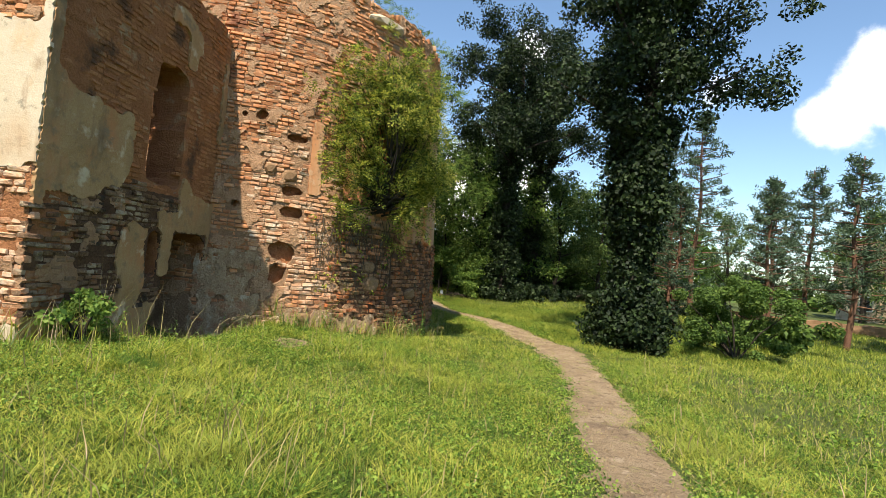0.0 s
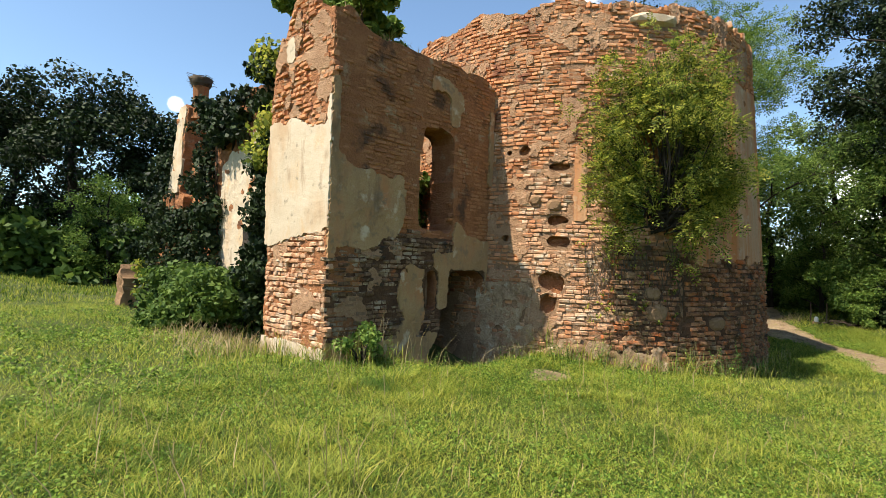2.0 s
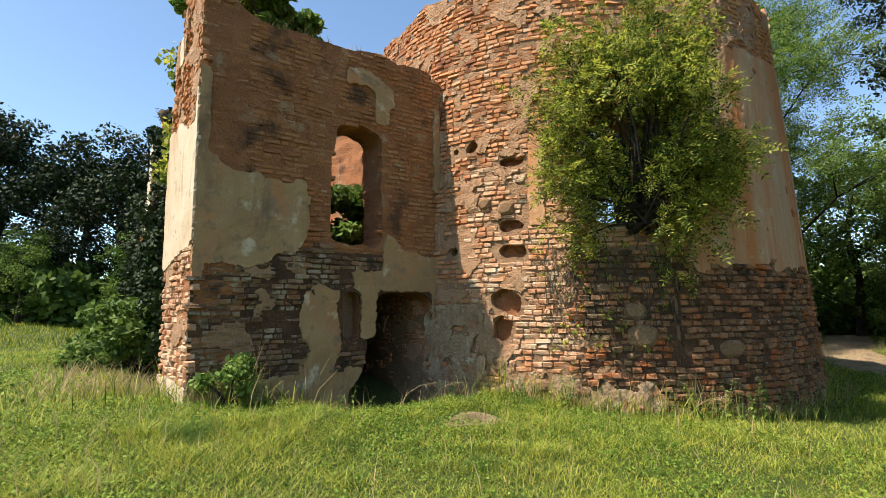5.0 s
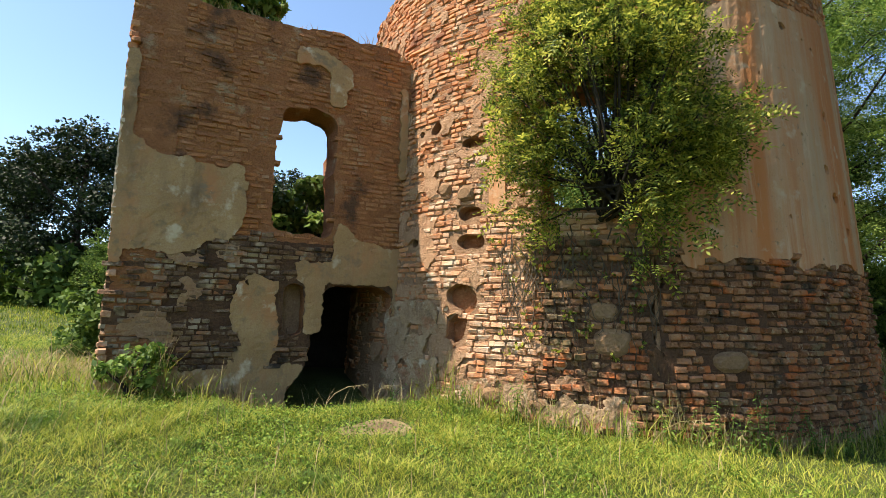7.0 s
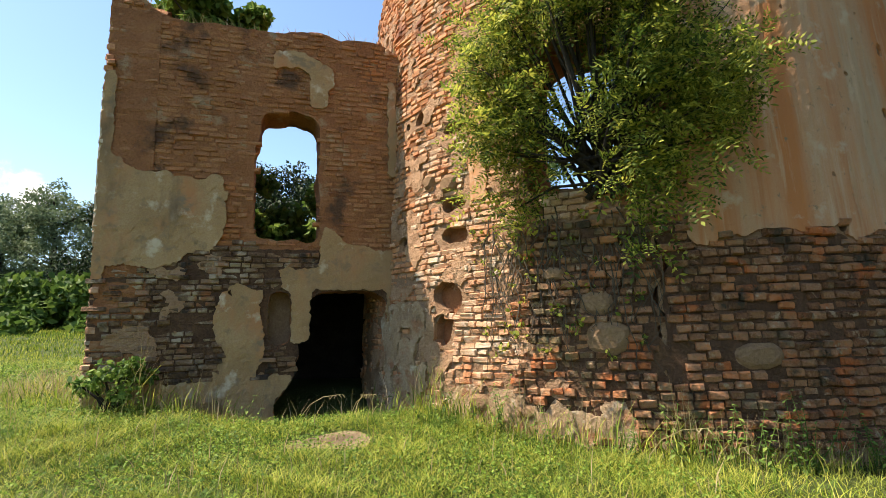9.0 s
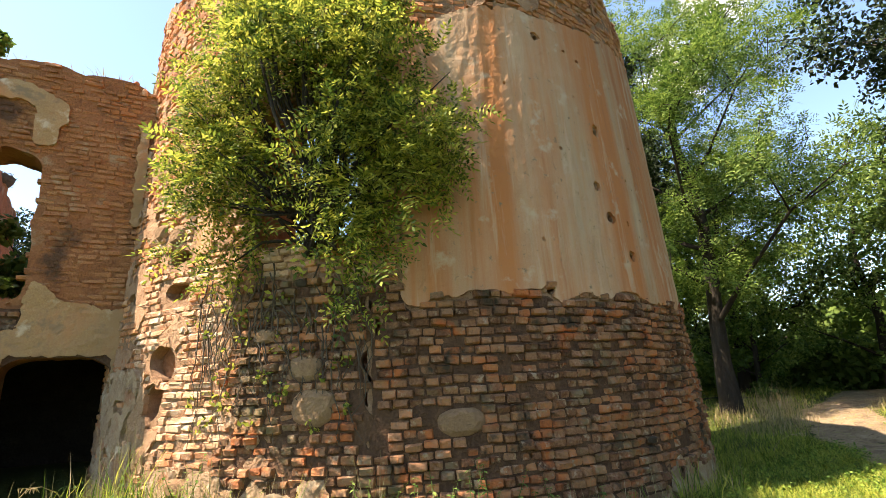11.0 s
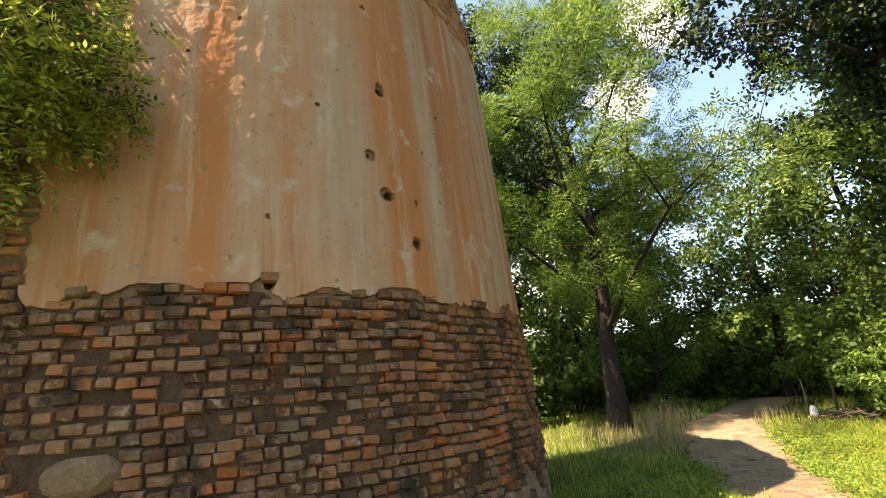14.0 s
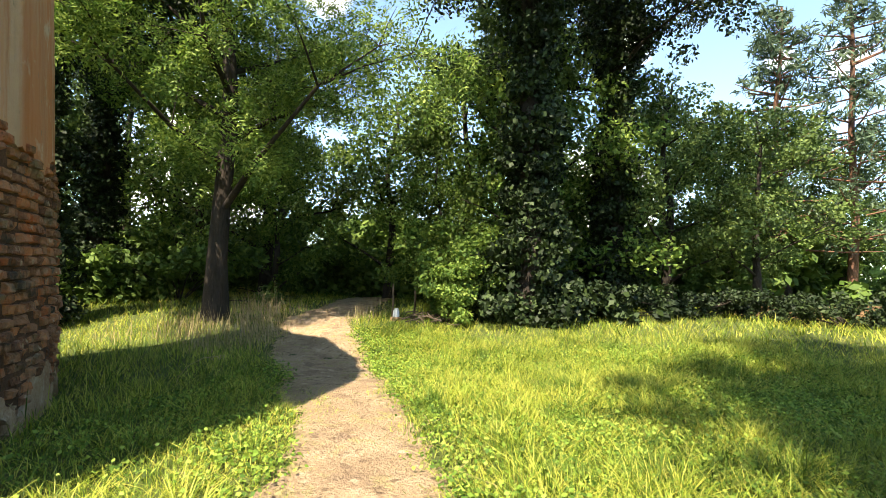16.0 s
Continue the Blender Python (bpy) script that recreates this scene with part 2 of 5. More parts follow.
M_LEAF = leaf_material("broad_leaf", [(0.040, 0.080, 0.016), (0.080, 0.145, 0.026), (0.145, 0.215, 0.042)])
# Near-black leaves: the shade within crowns and hedges is put into the colour.
M_LEAF_DARK = leaf_material("self_shaded_leaf", [(0.007, 0.015, 0.005), (0.015, 0.030, 0.008), (0.038, 0.064, 0.017)], 0.22, 0.10)
M_LEAF_LIGHT = leaf_material("young_leaf", [(0.055, 0.115, 0.020), (0.125, 0.210, 0.036), (0.23, 0.315, 0.065)], 0.26, 0.40)
M_LEAF_WOOD = leaf_material("woodland_leaf", [(0.035, 0.072, 0.016), (0.075, 0.125, 0.028), (0.145, 0.205, 0.052)], 0.22, 0.30)
M_LEAF_GREY = leaf_material("willow_leaf", [(0.075, 0.11, 0.05), (0.13, 0.175, 0.085), (0.20, 0.245, 0.135)], 0.2, 0.30)
M_LEAF_ASH = leaf_material("ash_leaf", [(0.050, 0.090, 0.016), (0.20, 0.25, 0.036), (0.47, 0.46, 0.08)], 0.27, 0.50)
M_HERB = leaf_material("clover_leaf", [(0.060, 0.125, 0.018), (0.155, 0.265, 0.034), (0.28, 0.385, 0.065)], 0.33, 0.40)
M_NEEDLE = leaf_material("pine_needle", [(0.032, 0.06, 0.028), (0.06, 0.10, 0.05), (0.105, 0.15, 0.08)], 0.2, 0.15)
M_BARK = material("grey_bark", [(0.014, 0.011, 0.008), (0.034, 0.027, 0.02), (0.062, 0.05, 0.037)], 3.0, 22, 0.95, 1.0, stretch=(1, 1, 0.25), bump_far=0.04)
M_BARK_PINE = material("pine_bark", [(0.07, 0.036, 0.022), (0.15, 0.075, 0.045), (0.22, 0.12, 0.075)], 3.0, 22, 0.95, 1.0, stretch=(1, 1, 0.3), bump_far=0.04)
M_TWIG = material("dry_twig", [(0.055, 0.042, 0.03), (0.12, 0.09, 0.06)], 4.0, 30, 0.95, 0.4)
M_WHITE = material("white_paint", [(0.62, 0.60, 0.56), (0.80, 0.78, 0.74)], 3.0, 30, 0.8, 0.1)
M_REDROOF = material("red_roof_sheet", [(0.42, 0.045, 0.035), (0.55, 0.07, 0.05)], 1.0, 20, 0.6, 0.1)
# Near-black: the darkness of the doorway room is put into this colour.
M_ROOM_SHADE = material("painted_room_shade", [(0.02, 0.016, 0.012), (0.045, 0.036, 0.027), (0.08, 0.063, 0.046)], 3.0, 22, 1.0, 1.0, bump_far=0.06)

# ---- tools for building ----
rng = np.random.default_rng(7)


def mesh_of(name, verts, faces, mat=None, smooth=False):
    me = bpy.data.meshes.new(name)
    me.from_pydata([tuple(v) for v in verts], [], faces)
    if mat:
        me.materials.append(mat)
    if smooth:
        me.polygons.foreach_set("use_smooth", [True] * len(me.polygons))
    me.update()
    return me


def arrays_mesh(name, verts, faces, mat):
    """A mesh from numpy arrays: verts (n, 3), faces (m, 3 or 4)."""
    me = bpy.data.meshes.new(name)
    verts, faces = np.asarray(verts, np.float32), np.asarray(faces, np.int32)
    k = faces.shape[1]
    me.vertices.add(len(verts))
    me.vertices.foreach_set("co", verts.ravel())
    me.loops.add(faces.size)
    me.loops.foreach_set("vertex_index", faces.ravel())
    me.polygons.add(len(faces))
    me.polygons.foreach_set("loop_start", np.arange(0, faces.size, k, dtype=np.int32))
    me.materials.append(mat)
    me.update(calc_edges=True)
    return me


def child(name, mesh, parent, label=""):
    ob = new(name, mesh)
    ob.parent = parent
    return tagged(ob, label)


def wob(x, y, z=0.0, s=1.0):
    return noise.noise(Vector((x * s, y * s, z * s)))


def smooth(a, b, x):
    t = min(1.0, max(0.0, (x - a) / (b - a)))
    return t * t * (3 - 2 * t)


# ---- the lie of the land ----
LAND_Y = [-40, 3, 5, 8, 11, 14, 17, 21, 25, 28, 32, 60, 120]
LAND_Z = [0.5, 0.5, 0.3, 0.08, 0.0, -0.1, -0.2, -0.2, -0.2, 0.15, 0.3, 0.3, 0.3]


def land(x, y):
    """Height of the ground, for numbers or arrays."""
    x, y = np.asarray(x, float), np.asarray(y, float)
    z = np.interp(y, LAND_Y, LAND_Z)
    near = np.clip((-x - 0.2) / 3.6, 0, 1) * np.clip((15 - y) / 3, 0, 1) * np.clip((y - 3) / 3, 0, 1)
    z = z + near * 0.26
    z = z - 0.42 * np.exp(-((x + 5.35) / 0.95) ** 2) * np.clip((y - 8.6) / 1.2, 0, 1) * np.clip((12.6 - y) / 0.8, 0, 1)
    k = np.clip((-x - 19) / 22, 0, 1)
    z = z + k * k * (3 - 2 * k) * np.clip((10 - y) / 10, 0, 1) * 1.05
    return z + 0.035 * np.sin(x * 1.3 + 0.6 * y) * np.cos(y * 0.9 - 0.4 * x)


def land1(x, y):
    return float(land(x, y))


TRAIL = [(0.9, -6.0, 0.32), (1.3, 2.0, 0.27), (1.70, 4.9, 0.25), (2.33, 8.7, 0.29), (2.80, 12.7, 0.34), (2.75, 16.0, 0.42), (1.6, 20.1, 0.50), (0.75, 21.8, 0.42),
         (-1.0, 24.4, 0.62), (-2.8, 27.2, 0.65), (-3.4, 30.0, 0.6), (-5.0, 36.0, 0.6)]


def trail_gap(x, y):
    """Distance from the trodden line, less its half width (negative: on the trail)."""
    x, y = np.asarray(x, float), np.asarray(y, float)
    best = np.full(x.shape, 1e9)
    for (ax, ay, aw), (bx, by, bw) in zip(TRAIL, TRAIL[1:]):
        dx, dy = bx - ax, by - ay
        t = np.clip(((x - ax) * dx + (y - ay) * dy) / (dx * dx + dy * dy), 0, 1)
        best = np.minimum(best, np.hypot(x - ax - t * dx, y - ay - t * dy) - (aw + (bw - aw) * t))
    return best + 0.12 * np.sin(x * 5 + y * 3) * np.sin(y * 2.2)


# ---- curved and flat wall faces: u along, v up, d outwards ----
APSE_X, APSE_Y, APSE_R, APSE_LEAN = -6.55, 17.11, 5.64, 0.055
FRONT_X, SOUTH_Y = -5.41, 7.37


def on_front(u, v, d):
    return (FRONT_X + d, u, v)


def on_south(u, v, d):
    return (-u, SOUTH_Y - d, v)


def on_apse(u, v, d):
    """u in degrees round the apse."""
    r, a = APSE_R - APSE_LEAN * v + d, radians(u)
    return (APSE_X + r * math.cos(a), APSE_Y + r * math.sin(a), v)


def shell(name, place, us, vs, keep, front, back, mat, rough=0.0, ragged=0.0, flip=False):
    """A slab of the cells that keep(u, v) accepts, from depth back to depth front, closed all round, with an uneven face and ragged rims."""
    nu, nv = len(us) - 1, len(vs) - 1
    ok = [[keep((us[i] + us[i + 1]) / 2, (vs[j] + vs[j + 1]) / 2) for j in range(nv)] for i in range(nu)]
    verts, index, faces = [], {}, []
    du, dv = us[1] - us[0], vs[1] - vs[0]
    flat = {}
    if ragged:
        near = {}
        for i in range(nu):
            for j in range(nv):
                if ok[i][j]:
                    for (a, b), (p, q) in (((i - 1, j), ((i, j), (i, j + 1))), ((i + 1, j), ((i + 1, j + 1), (i + 1, j))), ((i, j - 1), ((i + 1, j), (i, j))), ((i, j + 1), ((i, j + 1), (i + 1, j + 1)))):
                        if not (0 <= a < nu and 0 <= b < nv and ok[a][b]):
                            near.setdefault(p, []).append(q)
                            near.setdefault(q, []).append(p)
        flat = {p: (us[p[0]], vs[p[1]]) for p in near}
        inner = {p for p in near if 0 < p[0] < nu and 0 < p[1] < nv}
        for _ in range(3):
            flat = {p: (flat[p] if p not in inner else (0.4 * flat[p][0] + 0.6 * sum(flat[q][0] for q in near[p]) / len(near[p]), 0.4 * flat[p][1] + 0.6 * sum(flat[q][1] for q in near[p]) / len(near[p]))) for p in near}

    def vert(i, j, side):
        key = (i, j, side)
        if key not in index:
            u, v = flat.get((i, j), (us[i], vs[j]))
            ju, jv = du * ragged * wob(i * 0.73, j * 0.91, 4.2), dv * ragged * wob(i * 0.81, j * 0.67, 9.7)
            d = (front + rough * (wob(i * du * 1.0 + 3, v * 3.0, 1.3, 1.0) + 0.5 * wob(i * 0.63, j * 0.71, 7.7))) if side else back
            index[key] = len(verts)
            verts.append(place(u + ju, v + jv, d))
        return index[key]

    def add(*q):
        faces.append(q[::-1] if flip else q)

    for i in range(nu):
        for j in range(nv):
            if not ok[i][j]:
                continue
            add(vert(i, j, 1), vert(i + 1, j, 1), vert(i + 1, j + 1, 1), vert(i, j + 1, 1))
            add(vert(i, j, 0), vert(i, j + 1, 0), vert(i + 1, j + 1, 0), vert(i + 1, j, 0))
            for (a, b), (p, q) in (((i - 1, j), ((i, j), (i, j + 1))), ((i + 1, j), ((i + 1, j + 1), (i + 1, j))), ((i, j - 1), ((i + 1, j), (i, j))), ((i, j + 1), ((i, j + 1), (i + 1, j + 1)))):
                if not (0 <= a < nu and 0 <= b < nv and ok[a][b]):
                    add(vert(*p, 1), vert(*p, 0), vert(*q, 0), vert(*q, 1))
    return mesh_of(name, verts, faces, mat)


def steps(a, b, s):
    n = max(1, round((b - a) / s))
    return [a + (b - a) * i / n for i in range(n + 1)]


# six worn bricks, front towards +y, on a unit face that is scaled to each brick
def brick_shape(seed, w=1.0, h=1.0):
    r = random.Random(seed)
    j = lambda s: r.uniform(-s, s)
    ring = []
    cut = [r.uniform(0.05, 0.22) for _ in range(4)]
    slope = [j(0.10) for _ in range(2)]
    corners = []
    for k, (x, z) in enumerate(((-1, -1), (1, -1), (1, 1), (-1, 1))):
        a, b = (x * (1 - cut[k] * 0.7), z), (x, z * (1 - cut[k] * 1.6))
        corners += [b, a] if k in (0, 2) else [a, b]
    wear = [(1 + j(0.05), 1 + j(0.13)) for _ in corners]
    for d, inset in ((-1.0, 0.0), (0.48, 0.0), (1.0, 0.125)):
        for (x, z), (sx, sz) in zip(corners, wear):
            ring.append((0.5 * x * (1 - inset * 1.0) * sx, 0.5 * d + (j(0.07) + slope[0] * x + slope[1] * z) * (d > 0), 0.5 * z * (1 - inset * 2.4) * sz))
    faces = [(a + i, a + (i + 1) % 8, b + (i + 1) % 8, b + i) for a, b in ((0, 8), (8, 16)) for i in range(8)] + [tuple(range(16, 24))]
    return ring, [tuple(reversed(f)) for f in faces]


BRICK_SHAPES = [brick_shape(s) for s in range(12)]


def lay_bricks(wall, place, turn, u0, u1, v0, v1, unit, accept, pick, mat_one, mat_join, label, course=0.092, wide=(0.15,), proud=0.012, lost=0.05, seed=1, deep=0.11, gap=0.013, uneven=1.0):
    """Courses of bricks on a wall's face. accept(u, v): 0 none, else laid. pick(u, v): bricks that are objects of their own. unit: metres per unit of u."""
    r = random.Random(seed)
    meshes = {}
    verts, faces, count = [], [], 0
    v, row = v0 + course / 2, 0
    while v < v1:
        u = u0 - r.random() * 0.2 / unit
        while u < u1:
            w = r.choice(wide) * r.uniform(0.8, 1.15)
            uc, vc = u + w / 2 / unit, v + 0.030 * wob(u * unit * 1.1, v * 2, 5.0) + r.gauss(0, 0.006)
            u += (w + gap) / unit
            k = accept(uc, vc)
            if not k or r.random() < lost:
                continue
            h = course * r.uniform(0.74, 0.97)
            d = proud + uneven * (r.gauss(0, 0.015) - 0.03 * max(0.0, wob(uc * unit * 1.1, vc * 1.1, 2.0))) + (-0.05 if r.random() < 0.03 else 0)
            x, y, z = place(uc, vc, d - deep / 2)
            a = turn(uc)
            m = Matrix.Translation((x, y, z)) @ Euler((uneven * r.gauss(0, 0.05), r.gauss(0, 0.03), a + uneven * r.gauss(0, 0.05))).to_matrix().to_4x4() @ Matrix.Diagonal((w, deep, h, 1))
            s = r.randrange(12)
            if pick(uc, vc) and count < 300:
                if s not in meshes:
                    meshes[s] = mesh_of("brick", *BRICK_SHAPES[s], mat_one)
                ob = child("brick", meshes[s], wall)
                ob.matrix_basis = m
                count += 1
            else:
                base = len(verts)
                verts.extend(tuple(m @ Vector(p)) for p in BRICK_SHAPES[s][0])
                faces.extend(tuple(base + i for i in f) for f in BRICK_SHAPES[s][1])
        v += course
        row += 1
    if verts:
        tagged(child("brickwork", mesh_of("brickwork", verts, faces, mat_join), wall, label), kind="stuff")


def tube(points, radii, sides=8, seed=0, bumpy=0.06):
    """A tapered limb along points; returns verts and faces."""
    r = random.Random(seed)
    verts, faces = [], []
    pts = [Vector(p) for p in points]
    for i, p in enumerate(pts):
        axis = (pts[min(i + 1, len(pts) - 1)] - pts[max(i - 1, 0)]).normalized()
        side = axis.cross(Vector((0.3, 0.9, 0.2))).normalized()
        other = axis.cross(side)
        for k in range(sides):
            a = 2 * math.pi * k / sides
            q = p + (side * math.cos(a) + other * math.sin(a)) * radii[i] * (1 + r.uniform(-bumpy, bumpy))
            verts.append(tuple(q))
    for i in range(len(pts) - 1):
        for k in range(sides):
            a, b = i * sides + k, i * sides + (k + 1) % sides
            faces.append((a, b, b + sides, a + sides))
    faces.append(tuple(range((len(pts) - 1) * sides, len(pts) * sides)))
    return verts, faces


def join(pieces):
    verts, faces = [], []
    for v, f in pieces:
        n = len(verts)
        verts += v
        faces += [tuple(i + n for i in q) for q in f]
    return verts, faces


def leaves(centres, radii, count, size, seed, up=0.5, long=1.7, droop=0.0, flat=0.75):
    """count leaves spread over the clumps: folded rhombs of uneven size. Returns verts, quads."""
    g = np.random.default_rng(seed)
    centres, radii = np.asarray(centres, float), np.asarray(radii, float)
    pick = g.choice(len(centres), count, p=radii ** 2 / np.sum(radii ** 2))
    v = g.normal(size=(count, 3))
    v /= np.linalg.norm(v, axis=1)[:, None]
    c = centres[pick] + v * (radii[pick] * g.random(count) ** 0.45)[:, None] * np.array([1, 1, flat])
    n = g.normal(size=(count, 3)) + np.array([0, 0, up]) + v * 0.5
    n /= np.linalg.norm(n, axis=1)[:, None]
    a = np.cross(n, g.normal(size=(count, 3)))
    a /= np.linalg.norm(a, axis=1)[:, None]
    a[:, 2] -= droop
    b = np.cross(n, a)
    s = (size * g.uniform(0.6, 1.35, count))[:, None]
    verts = np.stack([c - a * s * long / 2, c + b * s / 2 + n * s * 0.12, c + a * s * long / 2, c - b * s / 2 + n * s * 0.12], 1).reshape(-1, 3)
    return verts, np.arange(count * 4).reshape(-1, 4)


def sprays(centres, radii, count, length, pairs, size, seed, droop=0.35, out=None, long=2.6):
    """Pinnate leaves: leaflets in pairs along a drooping stalk. out: a point that the stalks turn away from."""
    g = np.random.default_rng(seed)
    centres, radii = np.asarray(centres, float), np.asarray(radii, float)
    pick = g.choice(len(centres), count, p=radii ** 2 / np.sum(radii ** 2))
    v = g.normal(size=(count, 3))
    v /= np.linalg.norm(v, axis=1)[:, None]
    c = centres[pick] + v * (radii[pick] * g.random(count) ** 0.5)[:, None]
    a = v + g.normal(size=(count, 3)) * 0.4
    if out is not None:
        a += 0.5 * (c - np.asarray(out)) / (np.linalg.norm(c - np.asarray(out), axis=1)[:, None] + 1e-6)
    a[:, 2] -= droop
    a /= np.linalg.norm(a, axis=1)[:, None]
    n = np.cross(a, g.normal(size=(count, 3))) * 0.6 + np.array([0, 0, 1.0])
    n -= a * np.sum(n * a, axis=1)[:, None]
    n /= np.linalg.norm(n, axis=1)[:, None]
    b = np.cross(n, a)
    L = (length * g.uniform(0.65, 1.3, count))[:, None]
    parts = []
    for k in range(pairs * 2 + 1):
        t = 1.0 if k == pairs * 2 else (k // 2 + 0.5) / pairs
        side = 0.0 if k == pairs * 2 else (1 if k % 2 else -1)
        root = c + a * L * t - np.array([0, 0, 1.0]) * L * 0.25 * t * t
        way = a * (1.0 if side == 0 else 0.45) + b * side * 0.9
        s = size * L / length * g.uniform(0.8, 1.2, (count, 1))
        w = np.cross(n, way)
        tip = root + way * s * long * 0.8
        mid = root + way * s * long * 0.4 + n * s * 0.1
        parts.append(np.stack([root, mid + w * s * 0.4, tip, mid - w * s * 0.4], 1))
    verts = np.concatenate(parts).reshape(-1, 3)
    return verts, np.arange(len(verts)).reshape(-1, 4)


def blades(x, y, z, height, width, seed, lean=0.35, segments=2):
    """Grass blades that rise from the given points."""
    g = np.random.default_rng(seed)
    n = len(x)
    a = g.uniform(0, 2 * np.pi, n)
    h = height * g.uniform(0.5, 1.3, n)
    w = width * g.uniform(0.7, 1.3, n) / 2
    dx, dy = np.cos(a), np.sin(a)
    l = h * lean * g.uniform(0.2, 1.6, n)
    t = a + g.uniform(1.0, 2.1, n)
    sx, sy = np.cos(t) * w, np.sin(t) * w
    p = np.stack([x, y, z - 0.03], 1)
    s = np.stack([sx, sy, np.zeros(n)], 1)
    tip = p + np.stack([dx * l, dy * l, h], 1)
    if segments == 1:
        return np.stack([p - s, p + s, tip], 1).reshape(-1, 3), np.arange(n * 3).reshape(-1, 3)
    mid = p + np.stack([dx * l * 0.3, dy * l * 0.3, h * 0.55], 1)
    return np.stack([p, mid + s, tip, mid - s], 1).reshape(-1, 3), np.arange(n * 4).reshape(-1, 4)

# ---- ground: one sheet to the horizon, fine where the walk passes ----
def ground_axis(near_a, near_b, step, far):
    mid = steps(near_a, near_b, step)
    out, s, x = [], step, near_b
    while x < far:
        s *= 1.35
        x += s
        out.append(x)
    low, s, x = [], step, near_a
    while x > -far:
        s *= 1.35
        x -= s
        low.append(x)
    return low[::-1] + mid + out


gx, gy = ground_axis(-12, 12, 0.3, 900), ground_axis(-2, 32, 0.3, 900)
GX, GY = np.meshgrid(gx, gy, indexing="ij")
GZ = land(GX, GY)
ids = np.arange(GX.size).reshape(GX.shape)
quads = np.stack([ids[:-1, :-1], ids[1:, :-1], ids[1:, 1:], ids[:-1, 1:]], -1).reshape(-1, 4)
ground = new("ground", arrays_mesh("ground", np.stack([GX, GY, GZ], -1).reshape(-1, 3), quads, M_GROUND))
tagged(ground, "uneven meadow ground under long green grass", "ground", kind="structure")

# the trodden path, a worn strip just proud of the soil
px, py = np.array(steps(-8, 5, 0.11)), np.array(steps(-6, 36, 0.11))
PX, PY = np.meshgrid(px, py, indexing="ij")
gap = trail_gap(PX, PY)
pid = np.arange(PX.size).reshape(PX.shape)
mid_gap = (gap[:-1, :-1] + gap[1:, 1:]) / 2
on = mid_gap < 0.16
PZ = land(PX, PY) + 0.014 - 0.05 * np.clip(gap, 0, 0.4) + 0.012 * np.sin(PX * 9) * np.sin(PY * 7)
pq = np.stack([pid[:-1, :-1], pid[1:, :-1], pid[1:, 1:], pid[:-1, 1:]], -1)[on]
used, back = np.unique(pq, return_inverse=True)
path_ob = new("path", arrays_mesh("path", np.stack([PX, PY, PZ], -1).reshape(-1, 3)[used], back.reshape(-1, 4), M_PATH))
tagged(path_ob, "bare trodden earth footpath through the meadow", "path", kind="structure")

# bare patch of reddish soil in front of the doorway
patch_v, patch_f = [(-2.95, 10.45, land1(-2.95, 10.45) + 0.02)], []
for i in range(18):
    a = 2 * math.pi * i / 18
    x, y = -2.95 + (0.30 + 0.12 * math.sin(3 * a)) * math.cos(a), 10.45 + (0.55 + 0.1 * math.cos(2 * a)) * math.sin(a)
    patch_v.append((x, y, land1(x, y) + 0.006))
patch_f = [(0, 1 + i, 1 + (i + 1) % 18) for i in range(18)]
tagged(new("soil_patch", mesh_of("soil_patch", patch_v, patch_f, M_PATH)), "bare patch of dry earth in the grass", "soil", kind="structure")


# ---- annex front wall: a window above a doorway and a small niche ----
def front_top(u):
    return 6.45 + 0.16 * wob(u * 1.6, 0, 3.3) + 0.10 * wob(u * 5, 0, 8) + (0.14 if u < 7.9 else 0) - 0.12 * smooth(11.3, 12.2, u)


def in_window(u, v):
    top = 4.93 + 0.10 * math.cos((u - 10.03) / 0.55 * 1.2)
    l = 9.50 + 0.06 * wob(v * 2.6, 1) + 0.04 * wob(v * 8, 5) + (0.06 * (v - 2.85) / 2)
    r = 10.53 + 0.05 * wob(v * 3.1, 7) + 0.05 * wob(v * 9, 2)
    return l < u < r and 2.84 + 0.05 * wob(u * 4, 2) < v < top + 0.10 * wob(u * 4.5, 11)


def in_door(u, v):
    top = 1.93 + 0.12 * (1 - ((u - 11.02) / 0.64) ** 2)
    l = 10.40 if v > 1.25 else 10.24 - 0.16 * wob(v * 3, 4) - 0.35 * smooth(0.9, 0.3, v)
    return l < u < 11.66 + 0.03 * wob(v * 3, 9) and v < top


def in_niche(u, v):
    return 9.73 < u < 10.11 and 1.22 + 0.05 * wob(u * 6, 3) < v < 2.05


def front_solid(u, v):
    return v < front_top(u) and not in_window(u, v) and not in_door(u, v)


